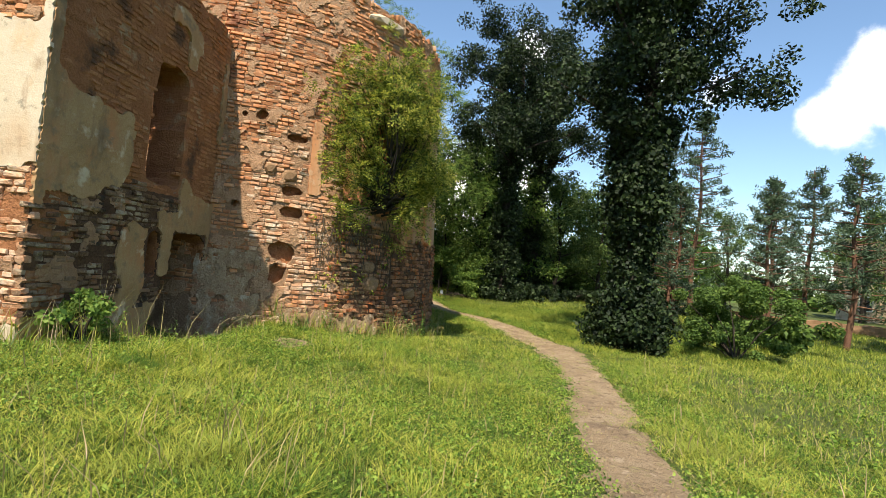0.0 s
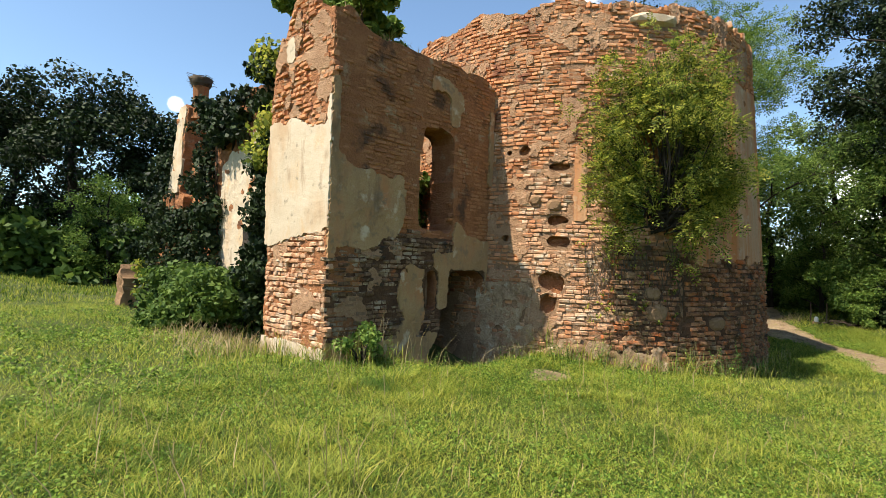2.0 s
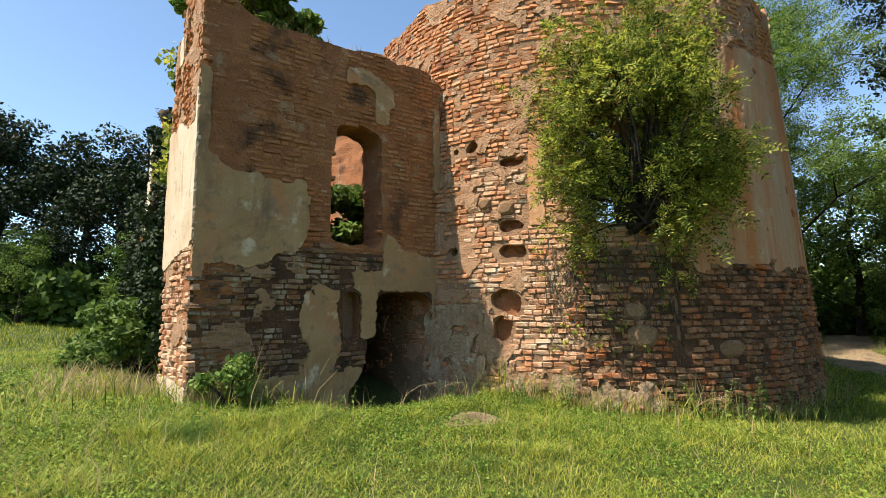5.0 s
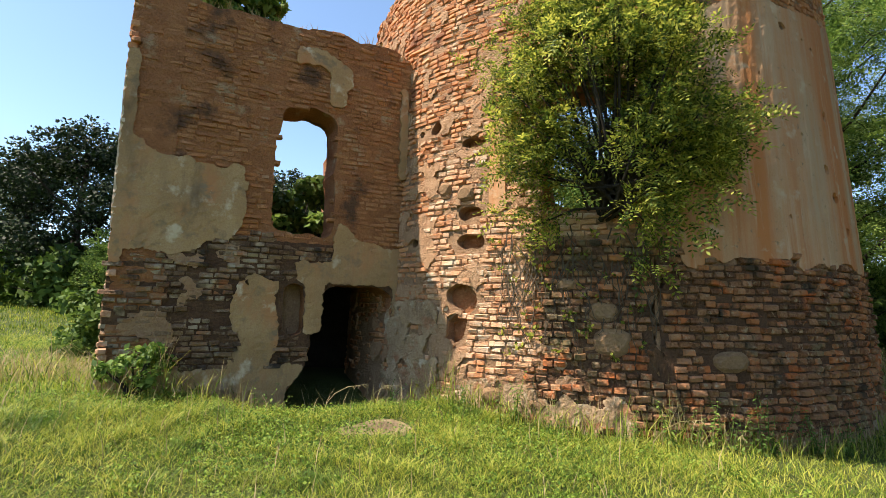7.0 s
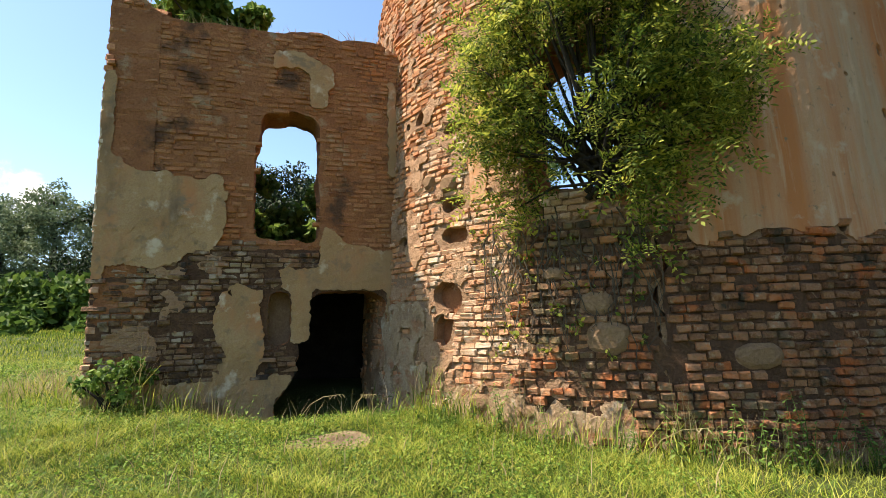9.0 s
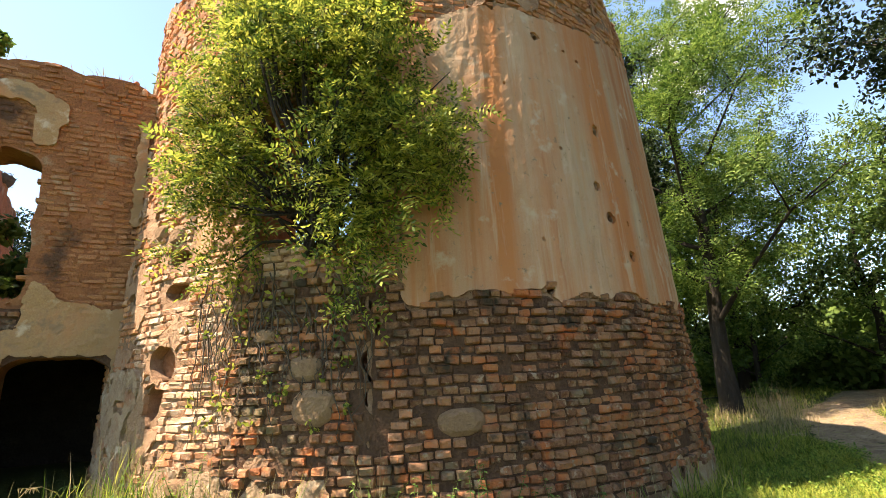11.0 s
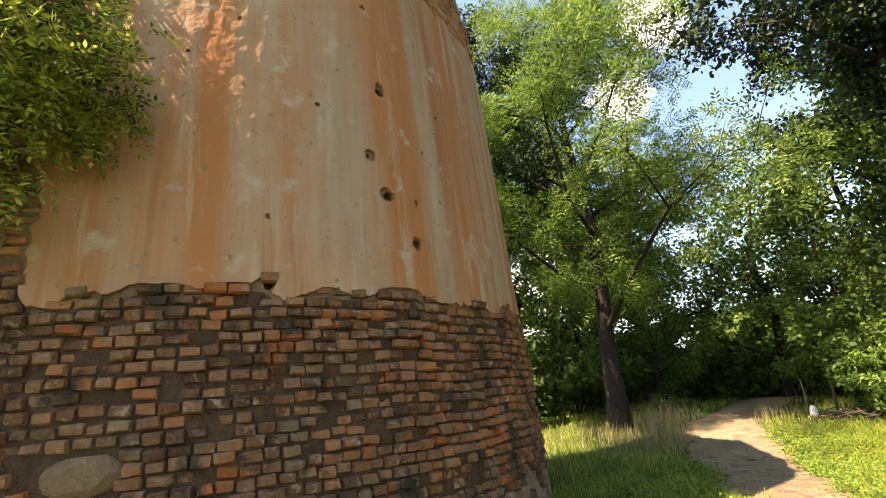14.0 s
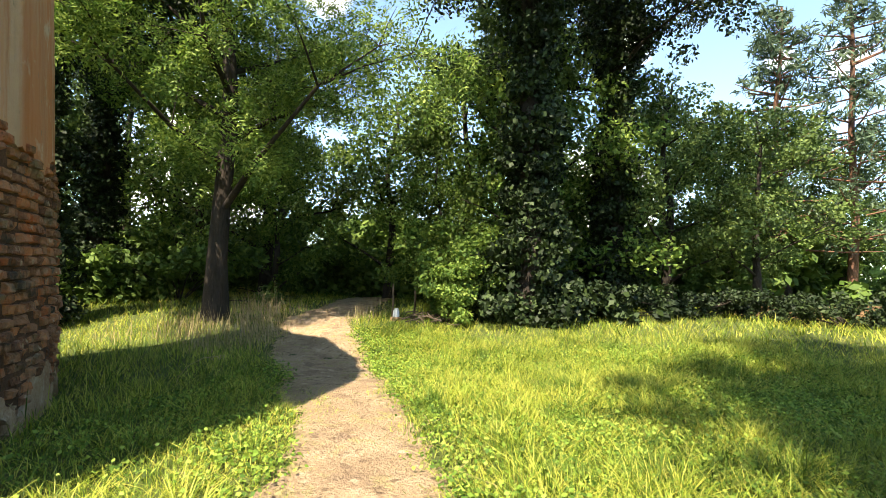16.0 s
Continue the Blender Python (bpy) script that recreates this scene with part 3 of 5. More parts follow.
def front_plaster(u, v):
    """Where the buff plaster still clings to the front wall."""
    n = 0.22 * wob(u * 2.2, v * 2.2, 6.1) + 0.10 * wob(u * 7, v * 7, 2.2)
    if not front_solid(u, v) or in_niche(u, v):
        return False
    if u < 9.05 + 0.5 * n + 0.25 * (v - 3) * (v < 3.6) and 2.42 + 0.55 * n + 0.30 * max(0.0, u - 8.1) < v < 3.98 + 1.0 * n - 0.12 * (u - 7.4):
        return True
    if u < 7.50 + 0.05 * n and v > 2.2:
        return v < 5.4
    if 10.55 + 0.4 * n < u < 11.80 and 2.04 < v < 2.75 + 0.5 * n + 0.5 * max(0.0, 10.95 - u) ** 0.5:
        return True
    if 9.95 + 0.3 * n < u <= 10.7 and 2.04 < v < 2.42 + 0.4 * n:
        return True
    if 10.11 < u < 10.40 and 1.22 + 0.3 * n < v < 2.2:
        return True
    if 9.05 + 1.1 * n < u < 9.68 + 0.9 * n and 0.55 < v < 2.0 + 0.9 * n:
        return True
    if v < 0.72 + 0.4 * n and u < 10.2:
        return True
    if 11.72 < u and 4.0 < v < 5.75 + n and u < 11.86 + 0.2 * n:
        return True
    if (9.75 < u < 10.75 and abs(v - 5.82 - 0.12 * math.sin((u - 9.7) * 4)) < 0.17 + 0.4 * n) or (10.36 + 0.2 * n < u < 10.66 and 5.16 < v < 5.8):
        return True
    return 11.66 < u < 12.1 and 0.4 < v < 1.95 + n


FU, FV = steps(7.37, 12.25, 0.085), steps(-0.25, 6.85, 0.085)
wall_front = new("wall_front", shell("wall_front", on_front, FU, FV, lambda u, v: front_solid(u, v) and not in_niche(u, v), -0.022, -0.72, M_ERODED, 0.016, 0.25))
tagged(wall_front, "ruined brick annex wall with window hole and doorway", "wall", kind="structure")
child("plaster", shell("plaster", on_front, steps(7.37, 12.1, 0.05), steps(0.0, 6.6, 0.05), front_plaster, 0.026, -0.03, M_PLASTER_SHADE, 0.02, 0.9), wall_front, "flaking buff lime plaster, darkened as the shaded side")
child("bedding", shell("bedding", on_front, FU, steps(0.1, 2.7, 0.085), lambda u, v: front_solid(u, v) and not in_niche(u, v), -0.006, -0.05, M_BED, 0.012, 0.25), wall_front, "mortar bed coloured dark as the shade in deep joints")
# blind back of the small niche
child("niche_back", shell("niche_back", on_front, steps(9.70, 10.14, 0.07), steps(1.15, 2.1, 0.07), lambda u, v: True, -0.30, -0.40, M_MORTAR, 0.02), wall_front)


# ---- annex south wall ----
def south_top(u):
    return 6.62 + 0.50 * smooth(5.5, 6.5, u) - 1.35 * smooth(6.75, 7.75, u) + 0.20 * wob(u * 2.0, 0, 5.5) + 0.1 * wob(u * 6, 0, 2)


def south_solid(u, v):
    return v < south_top(u) and u < 7.62 + 0.10 * wob(v * 2.4, 1.5)


def south_plaster(u, v):
    n = 0.25 * wob(u * 2.0, v * 2.0, 1.1) + 0.10 * wob(u * 7, v * 7, 3.2)
    if not south_solid(u, v):
        return False
    if 2.55 + 0.5 * n - 0.15 * (u - 6.7) < v < 4.55 + 0.7 * n + 0.15 * (u - 5.4) + (0.45 if u < 5.52 else 0):
        return True
    if 6.7 < u < 7.0 and 5.95 < v < 6.35 + n:
        return True
    return v < 0.62 + 0.6 * n


SU = steps(5.412, 8.4, 0.085)
wall_south = new("wall_south", shell("wall_south", on_south, SU, FV[:] + [6.94, 7.03, 7.12, 7.2, 7.3, 7.4], south_solid, -0.035, -0.70, M_ERODED, 0.04, 0.25))
tagged(wall_south, "sunlit annex side wall of brick and cream plaster", "wall", kind="structure")
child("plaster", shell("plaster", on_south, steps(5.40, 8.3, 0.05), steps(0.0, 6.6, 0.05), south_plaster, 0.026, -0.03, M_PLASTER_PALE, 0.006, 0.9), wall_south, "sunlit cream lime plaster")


# ---- apse: a drum wall that leans in towards its broken rim ----
def apse_top(u):
    return 8.25 + 0.28 * wob(u * 0.09, 0, 4.0) + 0.14 * wob(u * 0.4, 0, 1.0) - 0.5 * smooth(20, 60, u)


def in_apse_window(u, v):
    half = 8.0
    x = (u + 41.0) / half
    return abs(x) < 1 and 3.15 < v < 4.75 + 0.55 * math.sqrt(max(0.0, 1 - x * x))


PITS = ((5.7, 5.02, 0.10), (3.4, 4.05, 0.085), (5.3, 3.60, 0.11), (9.3, 3.07, 0.10), (-8.4, 2.49, 0.08), (-11.8, 5.45, 0.05), (-5.1, 6.40, 0.09), (-8.6, 3.15, 0.05), (9.9, 3.58, 0.05), (12.0, 4.3, 0.05), (-12.5, 6.75, 0.08),
        (-3.2, 4.55, 0.04), (1.5, 5.5, 0.04), (7.5, 5.6, 0.04), (3.0, 4.75, 0.04), (-1.0, 3.9, 0.035), (14.5, 3.7, 0.05), (1.0, 6.3, 0.06), (4.0, 6.2, 0.05), (16, 5.0, 0.045), (8.2, 3.9, 0.035), (-17, 4.9, 0.04), (-6.2, 5.9, 0.04))


def in_pit(u, v, least=0.07):
    return any(r >= least and ((u - a) * 0.098) ** 2 + (v - b) ** 2 < r * r for a, b, r in PITS)


def in_socket(u, v):
    """Put-log holes and places where the facing has fallen out."""
    for a, b, w, h in ((-69.6, 4.83, 1.3, 0.13), (-62, 1.85, 2.6, 0.19), (-61, 4.42, 2.8, 0.10), (-60.8, 2.75, 2.6, 0.12), (-63, 1.35, 1.6, 0.2), (-73.2, 4.8, 0.8, 0.11), (-73.0, 2.78, 0.8, 0.11), (-61, 3.2, 2.2, 0.10)):
        if ((u - a) / w / 1.15) ** 4 + ((v - b) / h / 1.15) ** 4 < 0.85 + 1.2 * wob(u * 0.7, v * 7, a):
            return True
    if abs(u + 32 + 2.2 * wob(v * 2.6, 3) + 0.8 * wob(v * 9, 1)) < 0.25 + 0.35 * abs(wob(v * 4, 8)) + 0.12 * v and 0.75 < v < 2.5:
        return True
    return in_pit(u, v)


def apse_solid(u, v):
    return v < apse_top(u) and not in_apse_window(u, v)


def apse_face(u, v):
    return apse_solid(u, v) and not in_socket(u, v)


def by_stone(u, v):
    return any(abs(u - a) * 0.098 < w * 0.42 and abs(v - b) < h * 0.42 for a, b, w, h in STONES)


def apse_plaster(u, v):
    n = 0.20 * wob(u * 0.20, v * 2.0, 8.8) + 0.09 * wob(u * 0.75, v * 7.5, 1.9)
    if not apse_solid(u, v) or in_pit(u, v, 0.0):
        return False
    if -57.5 + 2 * n < u < -54.6 + 4 * n and 3.2 < v < 4.9:
        return True
    if u > -27.5 + 6 * n and 2.44 + 0.95 * n + 0.10 * wob(u * 0.11, 0, 3) < v < 6.78 + 0.7 * n + 0.012 * max(0, u):
        return not (u < -12 and v > 6.15 + 0.045 * (u + 27) + 0.3 * n)
    return False


def apse_lime(u, v):
    """Lime render that still covers the plinth."""
    n = 0.26 * wob(u * 0.16, v * 1.8, 3.8) + 0.12 * wob(u * 0.6, v * 6.5, 1.9)
    return apse_face(u, v) and wob(u * 0.45, v * 4.5, 6.6) > -0.16 and ((-63 < u < -30 and v < 0.52 + 0.9 * n - 0.010 * (u + 45)) or (u < -66 + 12 * n and v < 1.75 + 1.2 * n) or (u > 6 and v < 0.26 + 1.2 * n))


def apse_smear(u, v):
    return apse_face(u, v) and not apse_plaster(u, v) and not apse_lime(u, v) and wob(u * 0.17, v * 2.1, 2.5) + 0.5 * wob(u * 0.6, v * 6.5, 7.5) > (0.22 if -68 < u < -44 and v < 3 else 0.26 if u < -46 or v > 6 else 9.0 if v < 2.6 else 0.30)


def front_smear(u, v):
    return front_solid(u, v) and not in_niche(u, v) and not front_plaster(u, v) and wob(u * 1.7, v * 2.1, 2.5) + 0.5 * wob(u * 6, v * 6.5, 7.5) > (0.40 if v < 2.8 else 9.0)


def south_smear(u, v):
    return south_solid(u, v) and not south_plaster(u, v) and wob(u * 1.7, v * 2.1, 5.5) + 0.5 * wob(u * 6, v * 6.5, 7.5) > (0.34 if v < 2.8 else 0.30)


AU, AV = steps(-118, 78, 0.95), steps(-0.35, 8.75, 0.092)
wall_apse = new("wall_apse", shell("wall_apse", on_apse, AU, AV, apse_face, -0.020, -0.28, M_MORTAR, 0.014, 0.25))
tagged(wall_apse, "curved brick chapel apse, plaster above weathered brickwork", "wall", kind="structure")
child("bedding", shell("bedding", on_apse, steps(-48, 70, 0.95), steps(0.0, 2.7, 0.092), lambda u, v: apse_face(u, v) and not apse_plaster(u, v + 0.1) and v < 2.6, -0.003, -0.10, M_BED, 0.006, 0.25), wall_apse, "mortar bed coloured dark as the shade in deep joints")
child("wall_core", shell("wall_core", on_apse, steps(-118, 78, 2), steps(-0.35, 8.75, 0.25), lambda u, v: v < apse_top(u) - 0.15 and not in_apse_window(u * 1.0, v), -0.20, -0.95, M_ERODED, 0.05, 0.2), wall_apse)
child("plaster", shell("plaster", on_apse, steps(-80, 76, 0.46), steps(0.05, 7.6, 0.045), apse_plaster, 0.020, -0.03, M_PLASTER, 0.010, 0.6), wall_apse, "rust-streaked ochre plaster")

child("render_coat", shell("render_coat", on_apse, steps(-80, 50, 0.6), steps(-0.3, 2.3, 0.055), apse_lime, 0.030, -0.05, M_LIME, 0.03, 0.9), wall_apse, "stained tan lime render over the plinth")
child("mortar", shell("mortar", on_apse, steps(-112, 60, 0.62), steps(0.0, 8.3, 0.058), apse_smear, 0.016, -0.05, M_SMEAR, 0.028, 0.9), wall_apse, "old flush mortar")
child("mortar", shell("mortar", on_front, steps(7.4, 12.1, 0.06), steps(0.2, 6.4, 0.058), front_smear, 0.012, -0.05, M_SMEAR, 0.028, 0.9), wall_front, "old flush mortar")
child("mortar", shell("mortar", on_south, steps(5.42, 8.2, 0.06), steps(0.2, 6.9, 0.058), south_smear, 0.014, -0.05, M_SMEAR, 0.03, 0.9), wall_south, "old flush mortar")

# rubble fill of the plinth, large field stones, one crack
def boulder(seed, w, h, d, mat=None):
    r = random.Random(seed)
    bm = bmesh.new()
    bmesh.ops.create_icosphere(bm, subdivisions=2, radius=0.5)
    for v in bm.verts:
        k = 1 + 0.16 * wob(v.co.x * 3 + seed, v.co.y * 3, v.co.z * 3)
        p = v.co * k
        v.co = (math.copysign(min(abs(p.x), 0.44), p.x) * w * 1.12, math.copysign(min(abs(p.y), 0.42), p.y) * d, math.copysign(min(abs(p.z), 0.42), p.z) * h * 1.15)
    me = bpy.data.meshes.new("stone")
    bm.to_mesh(me)
    bm.free()
    me.materials.append(mat or M_STONE)
    return me


STONES = ((-38.5, 1.24, 0.52, 0.42), (-21.8, 1.01, 0.55, 0.30), (-39.6, 1.66, 0.42, 0.30), (-62.0, 3.55, 0.34, 0.28), (-66.5, 3.66, 0.26, 0.24), (-56, 0.42, 0.36, 0.22), (-49, 0.34, 0.3, 0.18), (-45, 2.05, 0.30, 0.18), (-63.5, 0.75, 0.3, 0.26))
for i, (u, v, w, h) in enumerate(STONES):
    ob = child("stone", boulder(i + 3, w, h, 0.24), wall_apse, "large rough field stone")
    ob.matrix_basis = Matrix.Translation(on_apse(u, v, -0.035)) @ Euler((0, 0, radians(u - 90))).to_matrix().to_4x4()


# ---- nave wall beyond the annex, the tall stump with a nest, the broken end ----
def on_nave(u, v, d):
    return (-u, 8.25 - d, v)


def nave_top(u):
    return (6.7 - 0.15 * (u - 8.4) if u < 12.2 else 5.4 - 0.2 * (u - 12.2)) + 0.35 * wob(u * 1.3, 0, 6) + 0.12 * wob(u * 5, 0, 3)


wall_nave = new("wall_nave", shell("wall_nave", on_nave, steps(7.6, 16.6, 0.15), steps(-0.1, 7.6, 0.15), lambda u, v: v < nave_top(u), -0.01, -0.8, M_ERODED, 0.08, 0.3))
tagged(wall_nave, "ivy-grown side wall of the ruined nave", "wall", kind="structure")
child("plaster", shell("plaster", on_nave, steps(8.6, 11.9, 0.06), steps(0.6, 6.4, 0.06),
                       lambda u, v: v < nave_top(u) - 0.5 and v < 5.6 - 0.35 * (u - 9) + 0.4 * wob(u * 2, v * 2, 3) and v > 1.0 + 0.5 * wob(u * 2, 0, 9), 0.026, -0.03, M_PLASTER_PALE, 0.02, 0.9), wall_nave, "sunlit cream lime plaster")



# ---- trees and shrubs ----
def tree_thing(name, label, trunk_bits, trunk_mat, crowns, category="tree"):
    """An Empty at the foot, a trunk with limbs, and one or two crowns of leaves: (verts, quads, material, label)."""
    top = tagged(new(name), label, category)
    v, f = join(trunk_bits)
    child("trunk", mesh_of("trunk", v, f, trunk_mat, True), top)
    for verts, quads, mat, text in crowns:
        child("crown", arrays_mesh("crown", verts, quads, mat), top, text)
    return top


def limbs(height, radius, seed, count=9, low=0.3, reach=3.0, rise=1.6, wander=0.25):
    """A trunk and its limbs; returns the pieces and the limbs' outer points."""
    r = random.Random(seed)
    n = 9
    spine = [(wander * math.sin(i * 0.9 + seed) * i / n, wander * math.cos(i * 1.3 + seed) * i / n, height * i / n - 0.15 * (i == 0)) for i in range(n + 1)]
    bits = [tube(spine, [radius * (1.35 if i == 0 else 1) * (1 - 0.86 * i / n) + 0.015 for i in range(n + 1)], 10, seed)]
    tips = []
    for k in range(count):
        t = low + (0.95 - low) * k / count
        a = k * 2.4 + seed + r.uniform(-0.4, 0.4)
        i = int(t * n)
        p = Vector(spine[i]).lerp(Vector(spine[min(i + 1, n)]), t * n - i)
        L = reach * (1.1 - 0.65 * t) * r.uniform(0.7, 1.2)
        pts = [p]
        for s in (0.35, 0.7, 1.0):
            pts.append(p + Vector((math.cos(a + 0.3 * s) * L * s, math.sin(a + 0.3 * s) * L * s, rise * L * 0.35 * s * (1 + r.uniform(-0.3, 0.3)))))
        rad = radius * 0.42 * (1 - t * 0.6)
        bits.append(tube(pts, [rad, rad * 0.65, rad * 0.4, rad * 0.14], 6, seed + k))
        tips += pts[1:]
        for s in range(2):
            b = a + r.choice((-0.9, 0.9))
            q = pts[2] + Vector((math.cos(b) * L * 0.45, math.sin(b) * L * 0.45, L * 0.2))
            bits.append(tube([pts[2], (pts[2] + q) / 2 + Vector((0, 0, 0.1)), q], [rad * 0.35, rad * 0.22, 0.012], 5, seed + k + s))
            tips.append(q)
    return bits, tips


def broadleaf(name, label, height, radius, seed, count, size, mat, reach=3.0, low=0.25, clump=1.0, up=0.6, bark=M_BARK, light=None):
    bits, tips = limbs(height * 0.93, radius, seed, 11, low, reach)
    r = random.Random(seed)
    centres, rad = [], []
    for p in tips:
        for _ in range(3):
            centres.append(p + Vector((r.gauss(0, 0.55), r.gauss(0, 0.55), r.gauss(0.1, 0.45))) * clump)
            rad.append(clump * r.uniform(0.45, 1.0))
    for i in range(10):
        centres.append(Vector((r.gauss(0, reach * 0.22), r.gauss(0, reach * 0.22), height * r.uniform(0.72, 1.0))))
        rad.append(clump * r.uniform(0.5, 0.95))
    crowns = [(*leaves(centres, rad, count, size, seed, up), mat, "")]
    if light:
        crowns.append((*leaves([c + Vector((0, -0.3, 0.3)) for c in centres[::2]], rad[::2], count // 3, size, seed + 1, up), light, "paler young leaves"))
    return tree_thing(name, label, bits, bark, crowns)


def ivy_column(name, label, height, radius, seed, count, size, crown_reach=3.2, crown_leaves=20000, crown_mat=M_LEAF):
    """A tall tree wrapped in ivy from foot to crown."""
    bits, tips = limbs(height, 0.30, seed, 12, 0.45, crown_reach, 1.3)
    r = random.Random(seed)
    centres, rad = [], []
    z = 0.1
    while z < height * 0.86:
        wide = radius * (0.75 + 0.35 * math.sin(z * 0.55 + seed) + 0.22 * math.sin(z * 1.7))
        for k in range(9):
            a = r.uniform(0, 2 * math.pi)
            centres.append(Vector((math.cos(a) * wide * 0.62, math.sin(a) * wide * 0.62, z + r.uniform(-0.3, 0.3))))
            rad.append(r.uniform(0.35, 0.75) * radius * 0.5)
        z += 0.42
    for k in range(40):
        a, low_z = r.uniform(0, 2 * math.pi), r.uniform(0.0, 1.7)
        centres.append(Vector((math.cos(a) * 0.5, math.sin(a) * 0.5, low_z)))
        rad.append(r.uniform(0.3, 0.5))
    high = [p + Vector((r.gauss(0, 0.5), r.gauss(0, 0.5), r.gauss(0, 0.4))) for p in tips for _ in range(3) if p.z > height * 0.3]
    ivy = leaves(centres, rad, count, size, seed, 0.5, 1.25, 0.3)
    spray = leaves(high, [r.uniform(0.4, 0.85) for _ in high], crown_leaves, size * 0.9, seed + 5, 0.5)
    return tree_thing(name, label, bits, M_BARK, [(*ivy, M_LEAF_DARK, "dense dark ivy"), (*spray, crown_mat, "outer leaves of the crown")])


def pine(name, label, height, seed, count=5600):
    r = random.Random(seed)
    n = 8
    spine = [(0.08 * math.sin(i + seed), 0.08 * math.cos(i * 1.4 + seed), height * i / n - 0.15 * (i == 0)) for i in range(n + 1)]
    bits, centres, rad = [tube(spine, [0.13 * (1 - 0.9 * i / n) + 0.015 for i in range(n + 1)], 8, seed)], [], []
    for k in range(78):
        z = height * (0.16 + 0.82 * (k / 78) ** 0.9) + r.gauss(0, 0.12)
        L = (0.27 * height * (1 - z / height) ** 0.8 + 0.2) * r.uniform(0.45, 1.2)
        a = k * 2.4 + r.uniform(-0.6, 0.6)
        rise = r.uniform(-0.05, 0.42)
        tip = Vector((math.cos(a) * L, math.sin(a) * L, z + L * rise))
        bits.append(tube([(0, 0, z), Vector((0, 0, z)).lerp(tip, 0.6) + Vector((0, 0, -0.06)), tip], [0.035, 0.022, 0.008], 4, seed + k))
        for s in (0.5, 0.75, 1.0):
            if r.random() < 0.82:
                centres.append(Vector((tip.x * s + r.gauss(0, 0.12), tip.y * s + r.gauss(0, 0.12), z + L * rise * s + r.uniform(0, 0.15))))
                rad.append(r.uniform(0.16, 0.38))
    return tree_thing(name, label, bits, M_BARK_PINE, [(*leaves(centres, rad, count, 0.05, seed, 0.2, 5.0, 0.0, 0.8), M_NEEDLE, "")])


def shrub(name, label, clumps, count, size, mat, seed, stems=6, category="shrub", long=1.7, mat_stem=M_BARK):
    """A bush of leaf clumps (x, y, z, radius), in its own coordinates, with stems up to them."""
    bits = [tube([(0, 0, -0.1), (x * 0.4, y * 0.4, z * 0.5), (x, y, z)], [0.03, 0.02, 0.006], 5, i) for i, (x, y, z, _) in enumerate(clumps[:max(1, stems)])]
    top = tagged(new(name), label, category)
    tagged(child("stem", mesh_of("stem", *join(bits), mat_stem, True), top), kind="stuff")
    child("foliage", arrays_mesh("foliage", *leaves([c[:3] for c in clumps], [c[3] for c in clumps], count, size, seed, 0.6, long), mat), top)
    return top


def put(ob, x, y, turn=0.0, scale=1.0, dz=0.0):
    ob.matrix_basis = pose(x, y, land1(x, y) + dz, 0, 0, turn)
    ob.scale = (scale, scale, scale) if not isinstance(scale, tuple) else scale
    return ob


def again(ob, x, y, turn, scale=1.0, dz=0.0):
    c = copy_thing(ob, pose(x, y, land1(x, y) + dz, 0, 0, turn))
    c.scale = (scale, scale, scale) if not isinstance(scale, tuple) else scale
    return c


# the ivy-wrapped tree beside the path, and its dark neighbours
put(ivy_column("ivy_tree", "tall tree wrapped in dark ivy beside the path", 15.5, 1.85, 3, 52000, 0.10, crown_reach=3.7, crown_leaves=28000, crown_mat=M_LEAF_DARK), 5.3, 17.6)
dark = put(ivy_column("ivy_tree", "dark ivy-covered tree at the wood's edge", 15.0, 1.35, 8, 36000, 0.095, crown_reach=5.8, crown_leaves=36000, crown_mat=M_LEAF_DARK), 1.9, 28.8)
again(dark, -9.2, 25.6, 140, (0.9, 0.9, 0.95))
again(dark, 4.2, 35.0, 70, 1.1)
again(dark, -12.5, 30.0, 250, 1.0)

# the sunlit tree that stands where the path turns
def ash(height, radius, seed, reach):
    bits, tips = limbs(height * 0.95, radius, seed, 17, 0.20, reach, 1.9, 0.35)
    r = random.Random(seed)
    centres, rad = [], []
    for p in tips:
        for _ in range(4):
            c = p + Vector((r.gauss(0, 0.6), r.gauss(0, 0.6), r.gauss(0.15, 0.5)))
            if r.random() < 0.5:
                bits.append(tube([p, (p + c) / 2 + Vector((0, 0, 0.06)), c], [0.016, 0.010, 0.004], 4, seed))
            centres.append(c)
            rad.append(r.uniform(0.25, 0.62))
    for _ in range(14):
        centres.append(Vector((r.gauss(0, reach * 0.2), r.gauss(0, reach * 0.2), height * r.uniform(0.75, 1.02))))
        rad.append(r.uniform(0.4, 0.7))
    half = len(centres) // 2
    return tree_thing("ash_tree", "broad green ash tree with a dark trunk", bits, M_BARK,
                      [(*sprays(centres, rad, 13000, 0.30, 3, 0.052, seed, 0.3, (0, 0, height * 0.5)), M_LEAF_LIGHT, ""),
                       (*sprays(centres[:half], rad[:half], 4000, 0.30, 3, 0.056, seed + 1, 0.3, (0, 0, height * 0.5)), M_LEAF_LIGHT, "")])


put(ash(13.8, 0.25, 5, 4.3), -5.5, 27.3, 40)

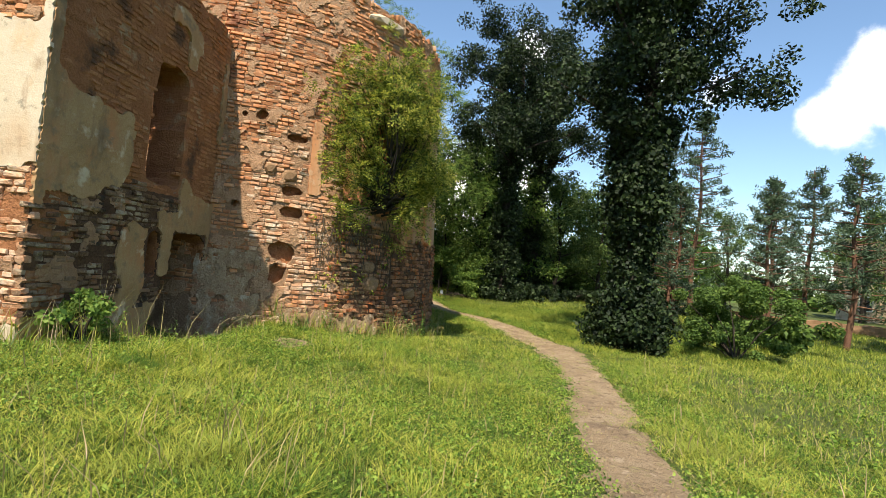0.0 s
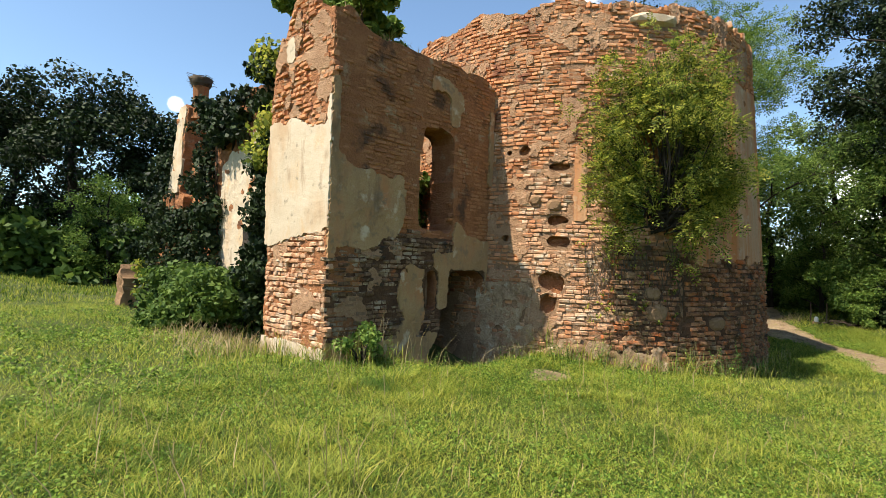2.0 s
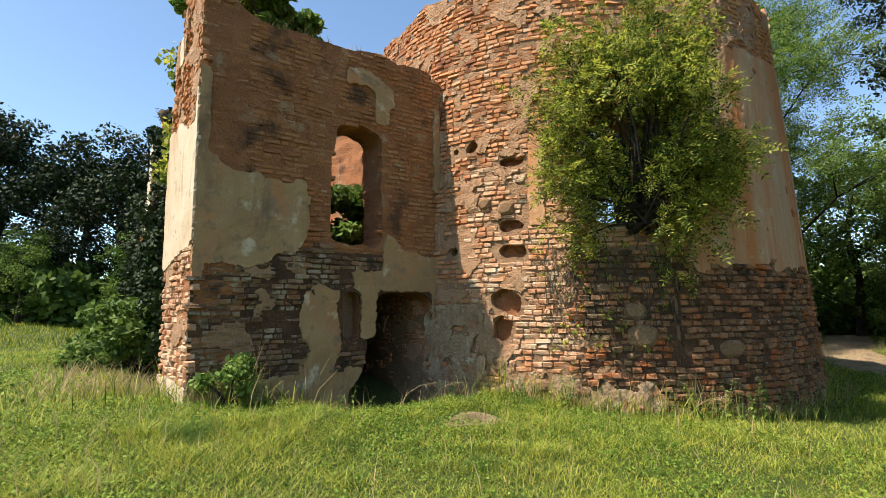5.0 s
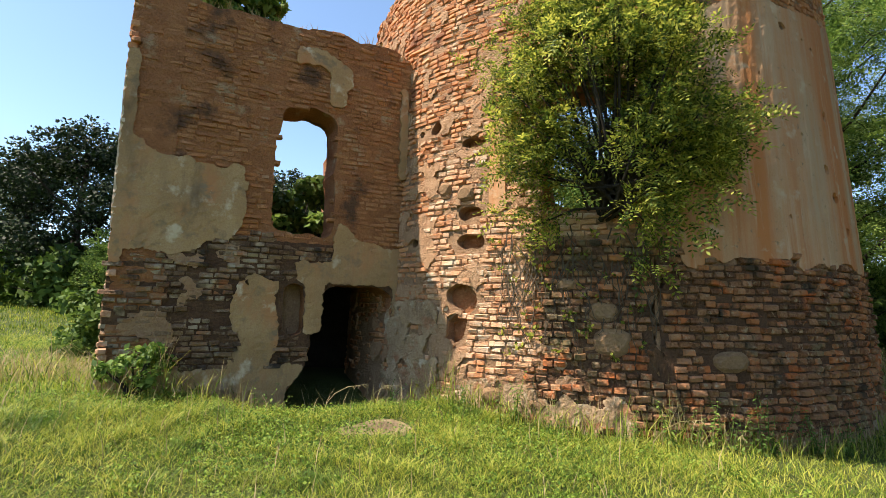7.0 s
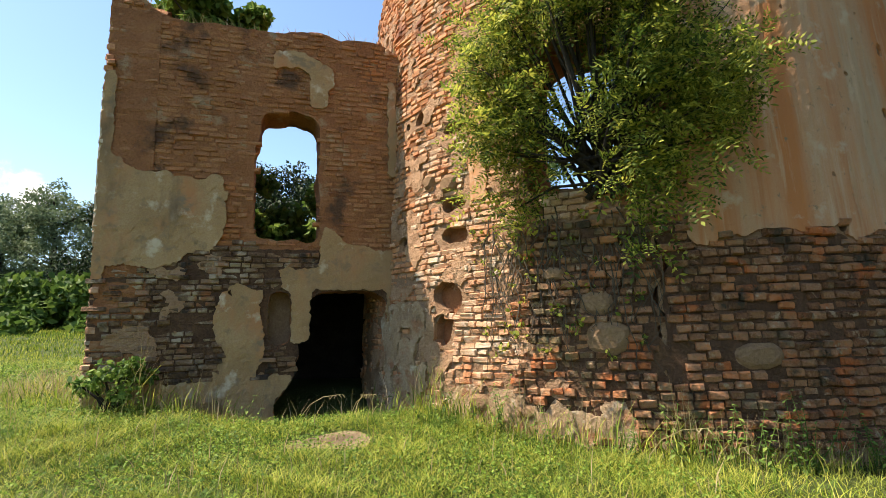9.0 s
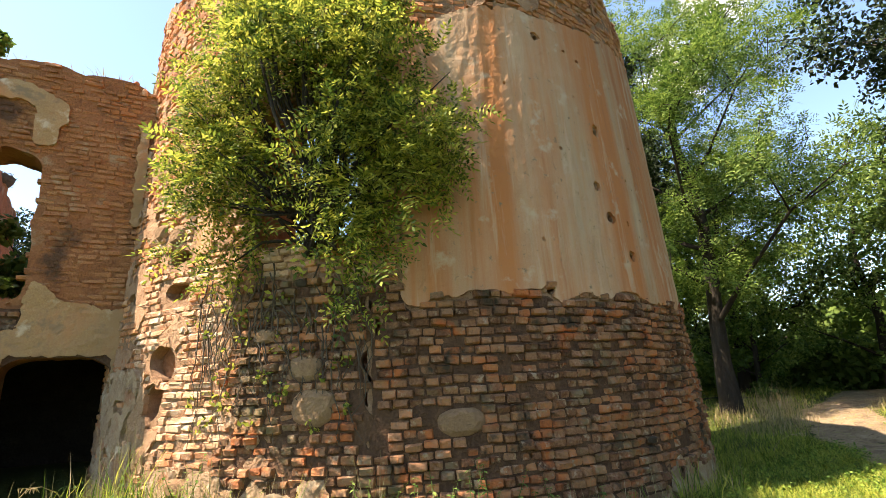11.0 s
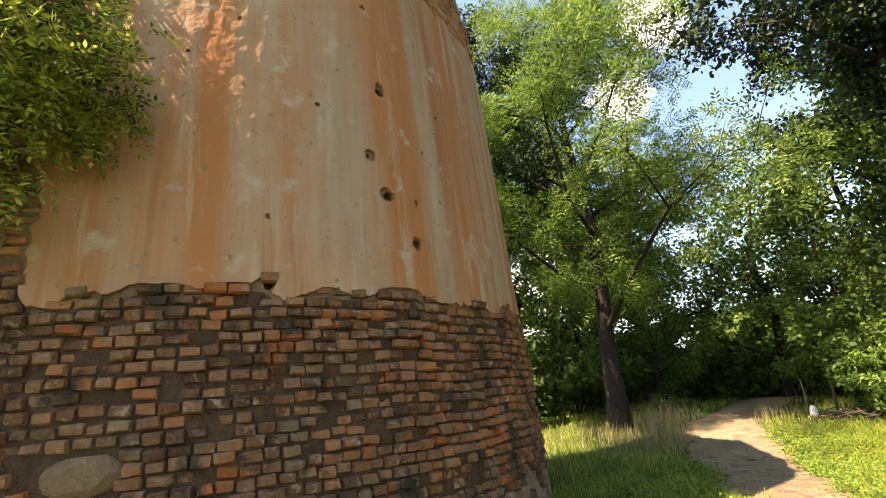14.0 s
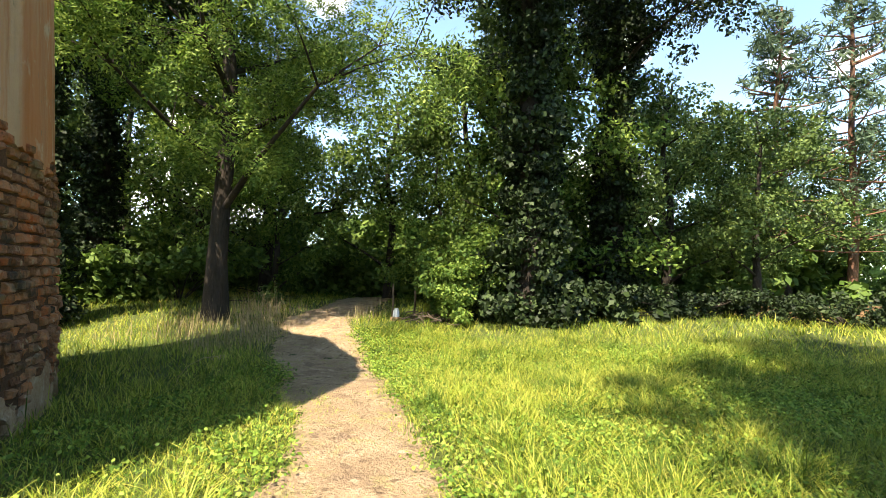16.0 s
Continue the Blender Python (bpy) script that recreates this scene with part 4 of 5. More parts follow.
# the wood behind
wood_a = put(broadleaf("woodland_tree", "leafy green tree in the wood", 11.0, 0.22, 11, 12000, 0.115, M_LEAF_WOOD, 3.2, 0.10, 0.85), -1.5, 37, 0)
wood_b = put(broadleaf("woodland_tree", "leafy green tree in the wood", 9.0, 0.18, 12, 11000, 0.11, M_LEAF_LIGHT, 3.0, 0.06, 0.85), 1.5, 34.5, 0)
wood_c = put(broadleaf("woodland_tree", "dark leafy tree in the wood", 12.5, 0.26, 13, 12000, 0.13, M_LEAF_WOOD, 3.6, 0.08, 0.95), -12, 40, 0)
for group_ob in (wood_a, wood_b, wood_c):
    tagged(group_ob, group="trees of the wood")
for kind, x, y, turn, s in ((wood_c, 0.8, 34.5, 80, 0.9), (wood_b, -4.2, 35.5, 80, 0.95), (wood_b, -11.5, 33.5, 20, 1.0), (wood_c, -8.2, 33.2, 70, 0.85), (wood_c, -15, 36, 120, 1.05), (wood_a, -18, 31, 300, 1.0), (wood_b, -16, 27, 10, 0.95),
                            (wood_c, -20, 38, 40, 1.1), (wood_b, 0.5, 43, 170, 1.05),
                            (wood_a, -24, 33, 60, 1.1), (wood_c, -26, 25, 0, 1.15), (wood_a, 12.5, 44, 310, 0.8), (wood_b, 3.6, 37.5, 30, 0.7), (wood_b, -7.0, 32.0, 110, 0.62),
                            (wood_b, -1.6, 33.2, 250, 0.55), (wood_a, 16, 47, 130, 0.8), (wood_a, 24, 50, 10, 0.85), (wood_c, 32, 44, 80, 0.8), (wood_a, -30, 40, 99, 1.2), (wood_a, 6.2, 37.2, 40, 0.82), (wood_a, 9.0, 36.6, 150, 0.66), (wood_a, 6.8, 43, 20, 0.92), (wood_b, 9.6, 44, 220, 1.0)):
    again(kind, x, y, turn, s)

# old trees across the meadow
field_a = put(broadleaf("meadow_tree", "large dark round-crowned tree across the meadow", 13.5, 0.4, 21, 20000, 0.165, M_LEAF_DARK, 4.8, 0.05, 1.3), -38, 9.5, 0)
tagged(field_a, group="trees across the meadow")
for x, y, turn, s in ((-41, 2.0, 60, 1.0), (-35, 15, 190, 0.92), (-44, 20, 250, 1.0), (-52, 8, 150, 1.1), (-31, 20, 330, 0.85), (-46, -2.0, 130, 0.9)):
    again(field_a, x, y, turn, s, -0.1)
field_b = put(broadleaf("meadow_tree", "pale grey-green willow across the meadow", 13.0, 0.35, 24, 18000, 0.16, M_LEAF_GREY, 4.0, 0.05, 1.2), -51, -9.0, 0)
tagged(field_b, group="trees across the meadow")
for x, y, turn, s in ((-55, -14.5, 300, 0.95), (-53, -20.5, 20, 1.35), (-58, -27, 80, 1.4), (-64, -9, 210, 1.05), (-66, -22, 280, 1.2), (-60, -46, 45, 1.2), (-60, -36, 140, 1.3)):
    again(field_b, x, y, turn, s, -0.1)
again(wood_b, -33, 10.5, 40, 0.7)
again(wood_b, -36, 4.5, 140, 0.6)

# pines and young trees along the low wall
pine_a = tagged(put(pine("pine_tree", "young pine with blue-green needles and bare stem", 8.6, 31), 17.0, 24.5, 0), group="pines")
pine_b = tagged(put(pine("pine_tree", "taller pine with reddish bark", 10.6, 32), 21.5, 26.5, 0), group="pines")
for kind, x, y, turn, s in ((pine_a, 13.6, 25.0, 70, 0.85), (pine_b, 14.5, 42.5, 100, 1.45), (pine_a, 11.8, 42.8, 30, 1.6), (pine_b, 18.0, 43.0, 200, 1.5), (pine_a, 20.5, 33.0, 150, 1.1), (pine_b, 25.0, 25.5, 20, 1.0),
                            (pine_a, 19.0, 22.5, 260, 0.9), (pine_b, 24, 21, 300, 1.05), (pine_a, 15.5, 28.0, 10, 0.9), (pine_b, 11.2, 30.0, 50, 0.72), (pine_a, 27, 30, 10, 1.2), (pine_a, 10.0, 26.0, 200, 0.78)):
    again(kind, x, y, turn, s)

rs = random.Random(4)


def clump_list(n, wx, wy, h, r0, r1, low=0.1):
    return [(rs.gauss(0, wx), rs.gauss(0, wy), rs.uniform(low, 1.0) * h * (1 - 0.25 * rs.random()), rs.uniform(r0, r1)) for _ in range(n)]


put(shrub("elder_bush", "rounded green bush beside the ivy tree", clump_list(40, 0.8, 0.75, 2.8, 0.22, 0.45), 20000, 0.055, M_LEAF, 41, 14), 8.7, 17.6)
put(shrub("sapling", "yellow-green bushy sapling beside the path", clump_list(26, 0.4, 0.4, 1.5, 0.2, 0.38), 7000, 0.06, M_LEAF_LIGHT, 42, 12), 0.1, 28.6)
put(shrub("sapling", "pale green bush at the wood's edge", clump_list(30, 0.9, 0.8, 2.6, 0.3, 0.55), 11000, 0.08, M_LEAF_LIGHT, 43, 12), -0.4, 30.0)
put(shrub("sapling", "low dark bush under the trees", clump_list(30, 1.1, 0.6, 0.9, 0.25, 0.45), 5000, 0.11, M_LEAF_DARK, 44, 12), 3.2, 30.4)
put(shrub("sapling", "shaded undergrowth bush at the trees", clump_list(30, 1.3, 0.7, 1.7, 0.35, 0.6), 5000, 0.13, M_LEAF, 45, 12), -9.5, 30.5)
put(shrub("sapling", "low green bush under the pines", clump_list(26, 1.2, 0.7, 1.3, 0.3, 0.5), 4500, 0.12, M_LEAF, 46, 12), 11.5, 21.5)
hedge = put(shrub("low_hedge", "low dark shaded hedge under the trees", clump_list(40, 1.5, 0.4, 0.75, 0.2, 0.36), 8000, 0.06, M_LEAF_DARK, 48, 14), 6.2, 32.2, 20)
again(hedge, 9.6, 31.6, 170, 1.0)
again(hedge, 13.0, 30.8, 10, 1.05)


# ---- the ash bush that grows out of the apse wall, round its window ----
def wall_bush():
    r = random.Random(17)
    top = tagged(new("wall_bush"), "yellow-green ash bush growing out of the brick wall", "bush")
    root = Vector(on_apse(-38, 3.05, 0.05))
    bits, centres, rad = [], [], []
    for k in range(84):
        u, v = r.uniform(-57, -20), r.uniform(2.75, 7.5)
        x, y = (u + 38.5) / 18.5, (v - 4.9) / 2.6
        if x * x + y * y > 1:
            u, v = -38.5 + 18.5 * x * 0.62, 4.9 + 2.6 * y * 0.62
            x, y = x * 0.62, y * 0.62
        full = math.sqrt(max(0.05, 1 - x * x - y * y))
        d = 0.12 + r.uniform(0.25, 1.0) * 1.15 * full
        if abs(u + 41) < 7 and 3.2 < v < 5.2 and r.random() < 0.82:
            continue
        tip = Vector(on_apse(u, v, d))
        mid = root.lerp(tip, 0.5) + Vector((0.25, -0.2, 0.1))
        start = root + Vector((r.gauss(0, 0.15), r.gauss(0, 0.15), r.uniform(-0.1, 0.5)))
        bits.append(tube([start, mid, tip], [0.030, 0.018, 0.006], 5, k))
        for s in range(4):
            c = tip.lerp(mid, 0.2 * s) + Vector((r.gauss(0, 0.2), r.gauss(0, 0.2), r.gauss(0, 0.22)))
            centres.append(c)
            rad.append(r.uniform(0.10, 0.30))
    child("stem", mesh_of("stem", *join(bits), M_BARK, True), top)
    child("foliage", arrays_mesh("foliage", *sprays(centres, rad, 6400, 0.20, 4, 0.034, 3, 0.3, (APSE_X, APSE_Y, 4.2)), M_LEAF_ASH), top)
    return top


wall_bush()


def sprig(name, label, where, clumps, count, size, mat, seed, category="plant"):
    ob = shrub(name, label, clumps, count, size, mat, seed, 8, category)
    ob.matrix_basis = Matrix.Translation(where)
    return ob


sprig("wall_sapling", "leafy sapling rooted on the broken wall top", (-6.2, 8.6, 6.45), clump_list(24, 0.5, 0.62, 1.15, 0.2, 0.36), 4600, 0.11, M_LEAF_LIGHT, 51, "bush")
sprig("wall_sapling", "green bush growing inside the roofless annex", (-8.4, 10.6, 2.75), clump_list(26, 0.6, 0.7, 2.3, 0.3, 0.5), 6000, 0.11, M_LEAF, 52, "bush")
sprig("wall_sapling", "leafy branches inside the ruined annex", (-7.6, 9.4, 2.75), clump_list(14, 0.35, 0.4, 1.0, 0.2, 0.36), 3000, 0.10, M_LEAF_LIGHT, 53, "bush")
sprig("weed", "broad-leaved green weed at the wall corner", (-4.95, 7.85, land1(-4.95, 7.85)), clump_list(14, 0.17, 0.2, 0.8, 0.10, 0.2), 800, 0.055, M_LEAF_LIGHT, 54)


def nettle(x, y, height, stems, seed, mat):
    """Upright stems with leaves in crossed pairs, smaller towards the tip."""
    r = random.Random(seed)
    top = tagged(new("nettle"), "tall leafy nettle at the foot of the ruin", "plant", "nettles at the wall")
    bits, verts, faces = [], [], []
    for k in range(stems):
        h = height * r.uniform(0.6, 1.1)
        foot = Vector((r.gauss(0, 0.10), r.gauss(0, 0.10), -0.05))
        tip = foot + Vector((r.gauss(0, 0.14), r.gauss(0, 0.14), h))
        mid = foot.lerp(tip, 0.5) + Vector((r.gauss(0, 0.03), r.gauss(0, 0.03), 0))
        bits.append(tube([foot, mid, tip], [0.007, 0.005, 0.002], 5, k))
        steps_up = int(h / 0.06)
        for i in range(2, steps_up + 1):
            t = i / steps_up
            p = foot.lerp(mid, t * 2) if t < 0.5 else mid.lerp(tip, t * 2 - 1)
            size = (0.115 - 0.07 * t) * r.uniform(0.75, 1.2)
            for side in (0, math.pi):
                a = i * 1.57 + side + r.uniform(-0.3, 0.3)
                way, across = Vector((math.cos(a), math.sin(a), r.uniform(-0.45, 0.25))), Vector((-math.sin(a), math.cos(a), r.uniform(-0.3, 0.3)))
                n = len(verts)
                verts += [p, p + way * size * 0.45 + across * size * 0.26, p + way * size + Vector((0, 0, -0.2 * size)), p + way * size * 0.45 - across * size * 0.26]
                faces.append((n, n + 1, n + 2, n + 3))
    tagged(child("stem", mesh_of("stem", *join(bits), M_LEAF, True), top), kind="stuff")
    child("foliage", mesh_of("foliage", verts, faces, mat), top)
    top.matrix_basis = pose(x, y, land1(x, y))


NETTLES = [(-5.0, 7.75, 0.85, 7), (-4.75, 8.15, 0.55, 5), (-4.45, 12.15, 0.85, 8), (-4.2, 12.4, 0.6, 6), (-4.6, 9.4, 0.45, 5), (-4.35, 11.3, 0.4, 5)]
for u, h in ((-60, 0.5), (-52, 0.7), (-45, 0.45), (-37, 0.5), (-31, 0.6), (-26, 0.75), (-20, 0.8), (-14, 0.6), (-6, 0.55)):
    a = radians(u)
    NETTLES.append((APSE_X + (APSE_R + 0.35) * math.cos(a), APSE_Y + (APSE_R + 0.35) * math.sin(a), h, 6))
for i, (x, y, h, n) in enumerate(NETTLES):
    nettle(x, y, h, n, 300 + i, M_LEAF_LIGHT if i % 3 else M_LEAF)


# ---- ivy over the nave wall and the annex side ----
def ivy_sheet(name, label, place, spots, count, size, mat, seed, category="ivy"):
    r = random.Random(seed)
    centres, rad = [], []
    for u0, u1, v0, v1, d, n in spots:
        for _ in range(n):
            centres.append(Vector(place(r.uniform(u0, u1), r.uniform(v0, v1), r.uniform(0.05, d))))
            rad.append(r.uniform(0.2, 0.45))
    top = tagged(new(name), label, category)
    bits = [tube([Vector(place((s[0] + s[1]) / 2 + k * 0.2, s[2], 0.03)), Vector(place((s[0] + s[1]) / 2 - k * 0.15, (s[2] + s[3]) / 2, 0.04)), Vector(place((s[0] + s[1]) / 2 + k * 0.1, s[3], 0.03))], [0.03, 0.02, 0.008], 5, i)
            for i, s in enumerate(spots) for k in (-1, 1)]
    tagged(child("stem", mesh_of("stem", *join(bits), M_BARK, True), top), kind="stuff")
    child("foliage", arrays_mesh("foliage", *leaves(centres, rad, count, size, seed, 0.3, 1.3, 0.3), mat), top)
    return top


ivy_sheet("ivy", "dark green ivy climbing the ruined nave wall", on_nave, ((7.75, 8.6, 0.4, 4.8, 0.8, 50), (11.6, 12.9, 0.6, 6.3, 0.5, 60), (8.4, 9.3, 0.6, 4.6, 0.5, 36), (10.2, 12.0, 5.0, 6.6, 0.4, 24), (8.3, 9.6, 5.6, 6.9, 0.4, 20), (13.0, 14.8, 0.4, 3.4, 0.5, 34), (14.8, 16.6, 0.3, 5.4, 0.6, 50)), 30000, 0.095, M_LEAF_DARK, 61)
ivy_sheet("ivy", "sunlit yellowish creeper on the wall corner", on_nave, ((7.75, 8.9, 4.2, 6.6, 0.7, 30), (15.6, 16.4, 0.4, 2.0, 0.7, 10)), 3200, 0.09, M_LEAF_ASH, 62)
thicket = shrub("bramble_thicket", "grey-green bramble thicket at the wall's foot", [(rs.uniform(-2.4, 1.9), rs.gauss(0, 0.42), rs.uniform(0.15, 1.35), rs.uniform(0.25, 0.5)) for _ in range(70)], 15000, 0.085, M_LEAF, 63, 16)
thicket.matrix_basis = pose(-10.3, 7.35, land1(-10.3, 7.35))


# ---- grasses ----
def meadow(name, label, x0, x1, y0, y1, density, height, width, seed, mat, segments=2, keep=None, lean=0.35):
    g = np.random.default_rng(seed)
    soft = 1.2
    x0, x1, y0, y1 = x0 - soft, x1 + soft, y0 - soft, y1 + soft
    n = int((x1 - x0) * (y1 - y0) * density)
    x, y = g.uniform(x0, x1, n), g.uniform(y0, y1, n)
    inside = np.minimum(np.minimum(x - x0, x1 - x), np.minimum(y - y0, y1 - y)) + 0.5 * np.sin(x * 2.1 + y) * np.sin(y * 1.7)
    ok = inside > g.uniform(0, 2 * soft, n)
    ok &= (trail_gap(x, y) > g.uniform(-0.28, 0.26, n)) | (g.random(n) < 0.02)
    ok &= np.hypot(x - APSE_X, y - APSE_Y) > APSE_R + 0.02
    ok &= ~((x < FRONT_X) & (x > -16.6) & (y > SOUTH_Y) & (y < 20))
    ok &= ((x + 2.95) / 0.42) ** 2 + ((y - 10.45) / 0.62) ** 2 > g.uniform(0.5, 1.1, n)
    ok &= ~((x < -4.3 + 0.15 * np.sin(y * 5)) & (x > -6.2) & (y > 9.0 + 0.3 * np.sin(x * 9)) & (y < 12.2)) | (g.random(n) < 0.12)
    if keep is not None:
        ok &= keep(x, y, g)
    x, y = x[ok], y[ok]
    patch = 0.75 + 0.5 * (0.5 + 0.5 * np.sin(x * 0.9 + 1.3 * np.sin(y * 0.7)) * np.cos(y * 0.8 + 0.5 * np.sin(x * 1.1)))
    tuft = np.sin(x * 4.1 + 2.2 * np.sin(y * 2.3)) * np.sin(y * 3.7 + 1.9 * np.sin(x * 1.9))
    patch = patch * (0.85 + 0.75 * np.clip(tuft, -0.3, 1) ** 2 * np.sign(tuft + 0.3))
    short = np.clip(0.35 + trail_gap(x, y) * 0.9, 0.35, 1.0)
    v, f = blades(x, y, land(x, y), height * patch * short, width, seed, lean, segments)
    return tagged(new(name, arrays_mesh(name, v, f, mat)), label, "grass", kind="stuff")


meadow("grass", "long green meadow grass beside the ruin", -5.4, 4.5, 1.8, 13.5, 2200, 0.115, 0.0065, 71, M_GRASS, 2, None, 1.5)
meadow("grass", "long green grass beyond the apse", -1.5, 8.5, 17.5, 27, 1500, 0.19, 0.0072, 72, M_GRASS, 2, None, 1.2)
meadow("grass", "green meadow grass further along the path", -1.2, 10, 13.5, 17.5, 700, 0.13, 0.010, 73, M_GRASS, 2, None, 1.1)
meadow("grass", "green grass on the open side of the path", 4.5, 16, 1.8, 13.5, 380, 0.14, 0.013, 74, M_GRASS, 1, None, 1.0)
meadow("grass", "sunny meadow grass before the nave", -20, -5.4, -4, 7.4, 400, 0.13, 0.016, 75, M_GRASS, 1, None, 1.1)
meadow("grass", "far meadow grass", -46, -20, -30, 16, 50, 0.20, 0.05, 76, M_GRASS, 1)
meadow("grass", "sunny grass in front of the trees", 8.5, 26, 13.5, 36, 170, 0.20, 0.024, 77, M_GRASS, 1, None, 0.9)
meadow("grass", "shaded grass under the trees", -16, 8.5, 27, 40, 150, 0.18, 0.024, 78, M_GRASS, 1, None, 0.9)
meadow("grass", "grass between wall and wood", -14, -1.0, 20, 27, 300, 0.18, 0.016, 79, M_GRASS, 1, None, 0.9)
meadow("grass", "open meadow grass behind the walker", -20, 12, -8, 1.8, 60, 0.2, 0.025, 80, M_GRASS, 1)
meadow("dry_grass", "dry straw stalks lying along the path edge", -4, 6, 1, 28, 210, 0.17, 0.008, 81, M_GRASS_DRY, 2, lambda x, y, g: trail_gap(x, y) < g.exponential(0.20, len(x)), 1.9)
meadow("dry_grass", "tall seeding grass along the wall foot", -6, 0, 7, 19, 80, 0.60, 0.006, 82, M_GRASS_DRY, 2,
       lambda x, y, g: (np.hypot(x - APSE_X, y - APSE_Y) < APSE_R + 0.6) | ((x < FRONT_X + 0.7) & (y < 12.3)), 0.3)
meadow("grass", "tall dark green grass along the wall foot", -6, 1, 6.5, 20, 230, 0.40, 0.011, 85, M_GRASS, 2,
       lambda x, y, g: (np.hypot(x - APSE_X, y - APSE_Y) < APSE_R + g.uniform(0, 0.9, len(x))) | ((x < FRONT_X + g.uniform(0, 0.9, len(x))) & (y < 12.3)), 0.6)
meadow("dry_grass", "pinkish seeding grass beside the turning path", -5.0, -2.6, 25.4, 28.6, 260, 0.55, 0.014, 83, M_GRASS_DRY, 1)
meadow("dry_grass", "dry brown grass on the rubble at the wall's foot", -8.3, -7.2, 6.6, 7.2, 420, 0.36, 0.010, 86, M_GRASS_DRY, 2, None, 0.9)
meadow("dry_grass", "scattered yellow grass stalks in the meadow", -6, 16, 1.8, 13.5, 14, 0.34, 0.008, 84, M_GRASS_DRY, 2, None, 0.5)


# broad-leaved herbs between the blades
def herbs(name, label, x0, x1, y0, y1, tufts, per, size, seed, mat, spread=0.13):
    g = np.random.default_rng(seed)
    x, y = g.uniform(x0, x1, tufts), g.uniform(y0, y1, tufts)
    ok = (trail_gap(x, y) > 0.1) & (np.hypot(x - APSE_X, y - APSE_Y) > APSE_R + 0.1) & ~((x < FRONT_X + 0.1) & (y > SOUTH_Y - 0.1))
    ok &= ~((x < -4.2) & (y > 8.9) & (y < 12.4))
    ok &= np.sin(x * 1.1 + 2 * np.sin(y * 0.6)) * np.cos(y * 1.3) > g.uniform(-1.0, 0.9, tufts)
    x, y = x[ok], y[ok]
    v, f = leaves(np.stack([x, y, land(x, y) + 0.055], 1), np.full(len(x), spread), len(x) * per, size, seed, 1.6, 1.5, 0.0, 0.6)
    return tagged(new(name, arrays_mesh(name, v, f, mat)), label, "herb", kind="stuff")


herbs("herbs", "low clover and broad-leaved herbs in the meadow", -5.4, 4.5, 1.8, 13.5, 15000, 11, 0.021, 91, M_HERB, 0.15)
herbs("herbs", "lush leafy herbs beside the path", -1.5, 8.5, 17.5, 27, 15000, 11, 0.028, 92, M_HERB, 0.19)
herbs("herbs", "low herbs on the sunny side of the path", 4.5, 12, 1.8, 13.5, 2500, 8, 0.036, 93, M_HERB)
herbs("herbs", "low clover in the sunny meadow", -16, -5.4, -3, 7.4, 4000, 8, 0.04, 94, M_HERB)

# the far edge of the woods, all round the meadow
g = np.random.default_rng(99)
way, out = g.uniform(0, 2 * np.pi, 1500), g.uniform(72, 92, 1500)
top_z = 5.5 + 3.5 * np.sin(way * 7) + 2.0 * np.sin(way * 17 + 1)
fx, fy = np.cos(way) * out - 5, np.sin(way) * out + 10
fz = land(fx, fy) + g.uniform(0.0, 1.0, 1500) ** 1.4 * np.clip(top_z, 2.5, 11)
far_wood = new("far_wood", arrays_mesh("far_wood", *leaves(np.stack([fx, fy, fz], 1), g.uniform(1.2, 2.6, 1500), 36000, 0.85, 98, 0.6), M_LEAF))
tagged(far_wood, "distant belt of green woodland round the meadow", "woodland", kind="stuff")

# undergrowth at the wood's edge
under = put(shrub("undergrowth_bush", "dense green undergrowth at the wood's edge", clump_list(46, 1.5, 0.6, 2.2, 0.4, 0.7, 0.05), 4200, 0.18, M_LEAF, 47, 14), -3.0, 36.0)
tagged(under, group="undergrowth")
for x, y, turn, k in ((-36, 7.5, 80, 1.9), (-39, 4, 100, 2.0), (-42.5, -1, 70, 2.2), (-47, -8, 60, 2.4), (-52, -17, 50, 2.6), (-34.5, 12, 90, 1.8), (-57, -26, 50, 2.8), (-33, 17, 100, 1.8), (-6.5, 36.5, 20, 1.0), (-9.8, 36.0, 190, 1.1), (-13.0, 35.0, 40, 1.1), (0.6, 37.0, 170, 1.0), (-16.0, 32.5, 60, 1.2), (3.4, 40.0, 10, 1.0), (-18.5, 29.0, 100, 1.2), (-11.0, 28.8, 80, 0.8), (5.6, 39.0, 200, 0.6)):
    again(under, x, y, turn, k)
for i in range(17):
    again(under, -30 + 2.7 * i, 45.5 + 2.0 * math.sin(i * 2.1), 37 * i, 1.7 + 0.4 * math.sin(i * 1.7))

# grass tufts on the broken wall tops
g = np.random.default_rng(5)
ty = g.uniform(7.6, 12.0, 420)
tz = np.array([front_top(u) for u in ty])
v1, f1 = blades(g.uniform(-6.05, -5.45, 420), ty, tz - 0.05, 0.22, 0.012, 6, 0.5, 2)
tagged(new("wall_grass", arrays_mesh("wall_grass", v1, f1, M_GRASS_DRY)), "dry grass tufts along the broken wall top", "grass", kind="stuff")


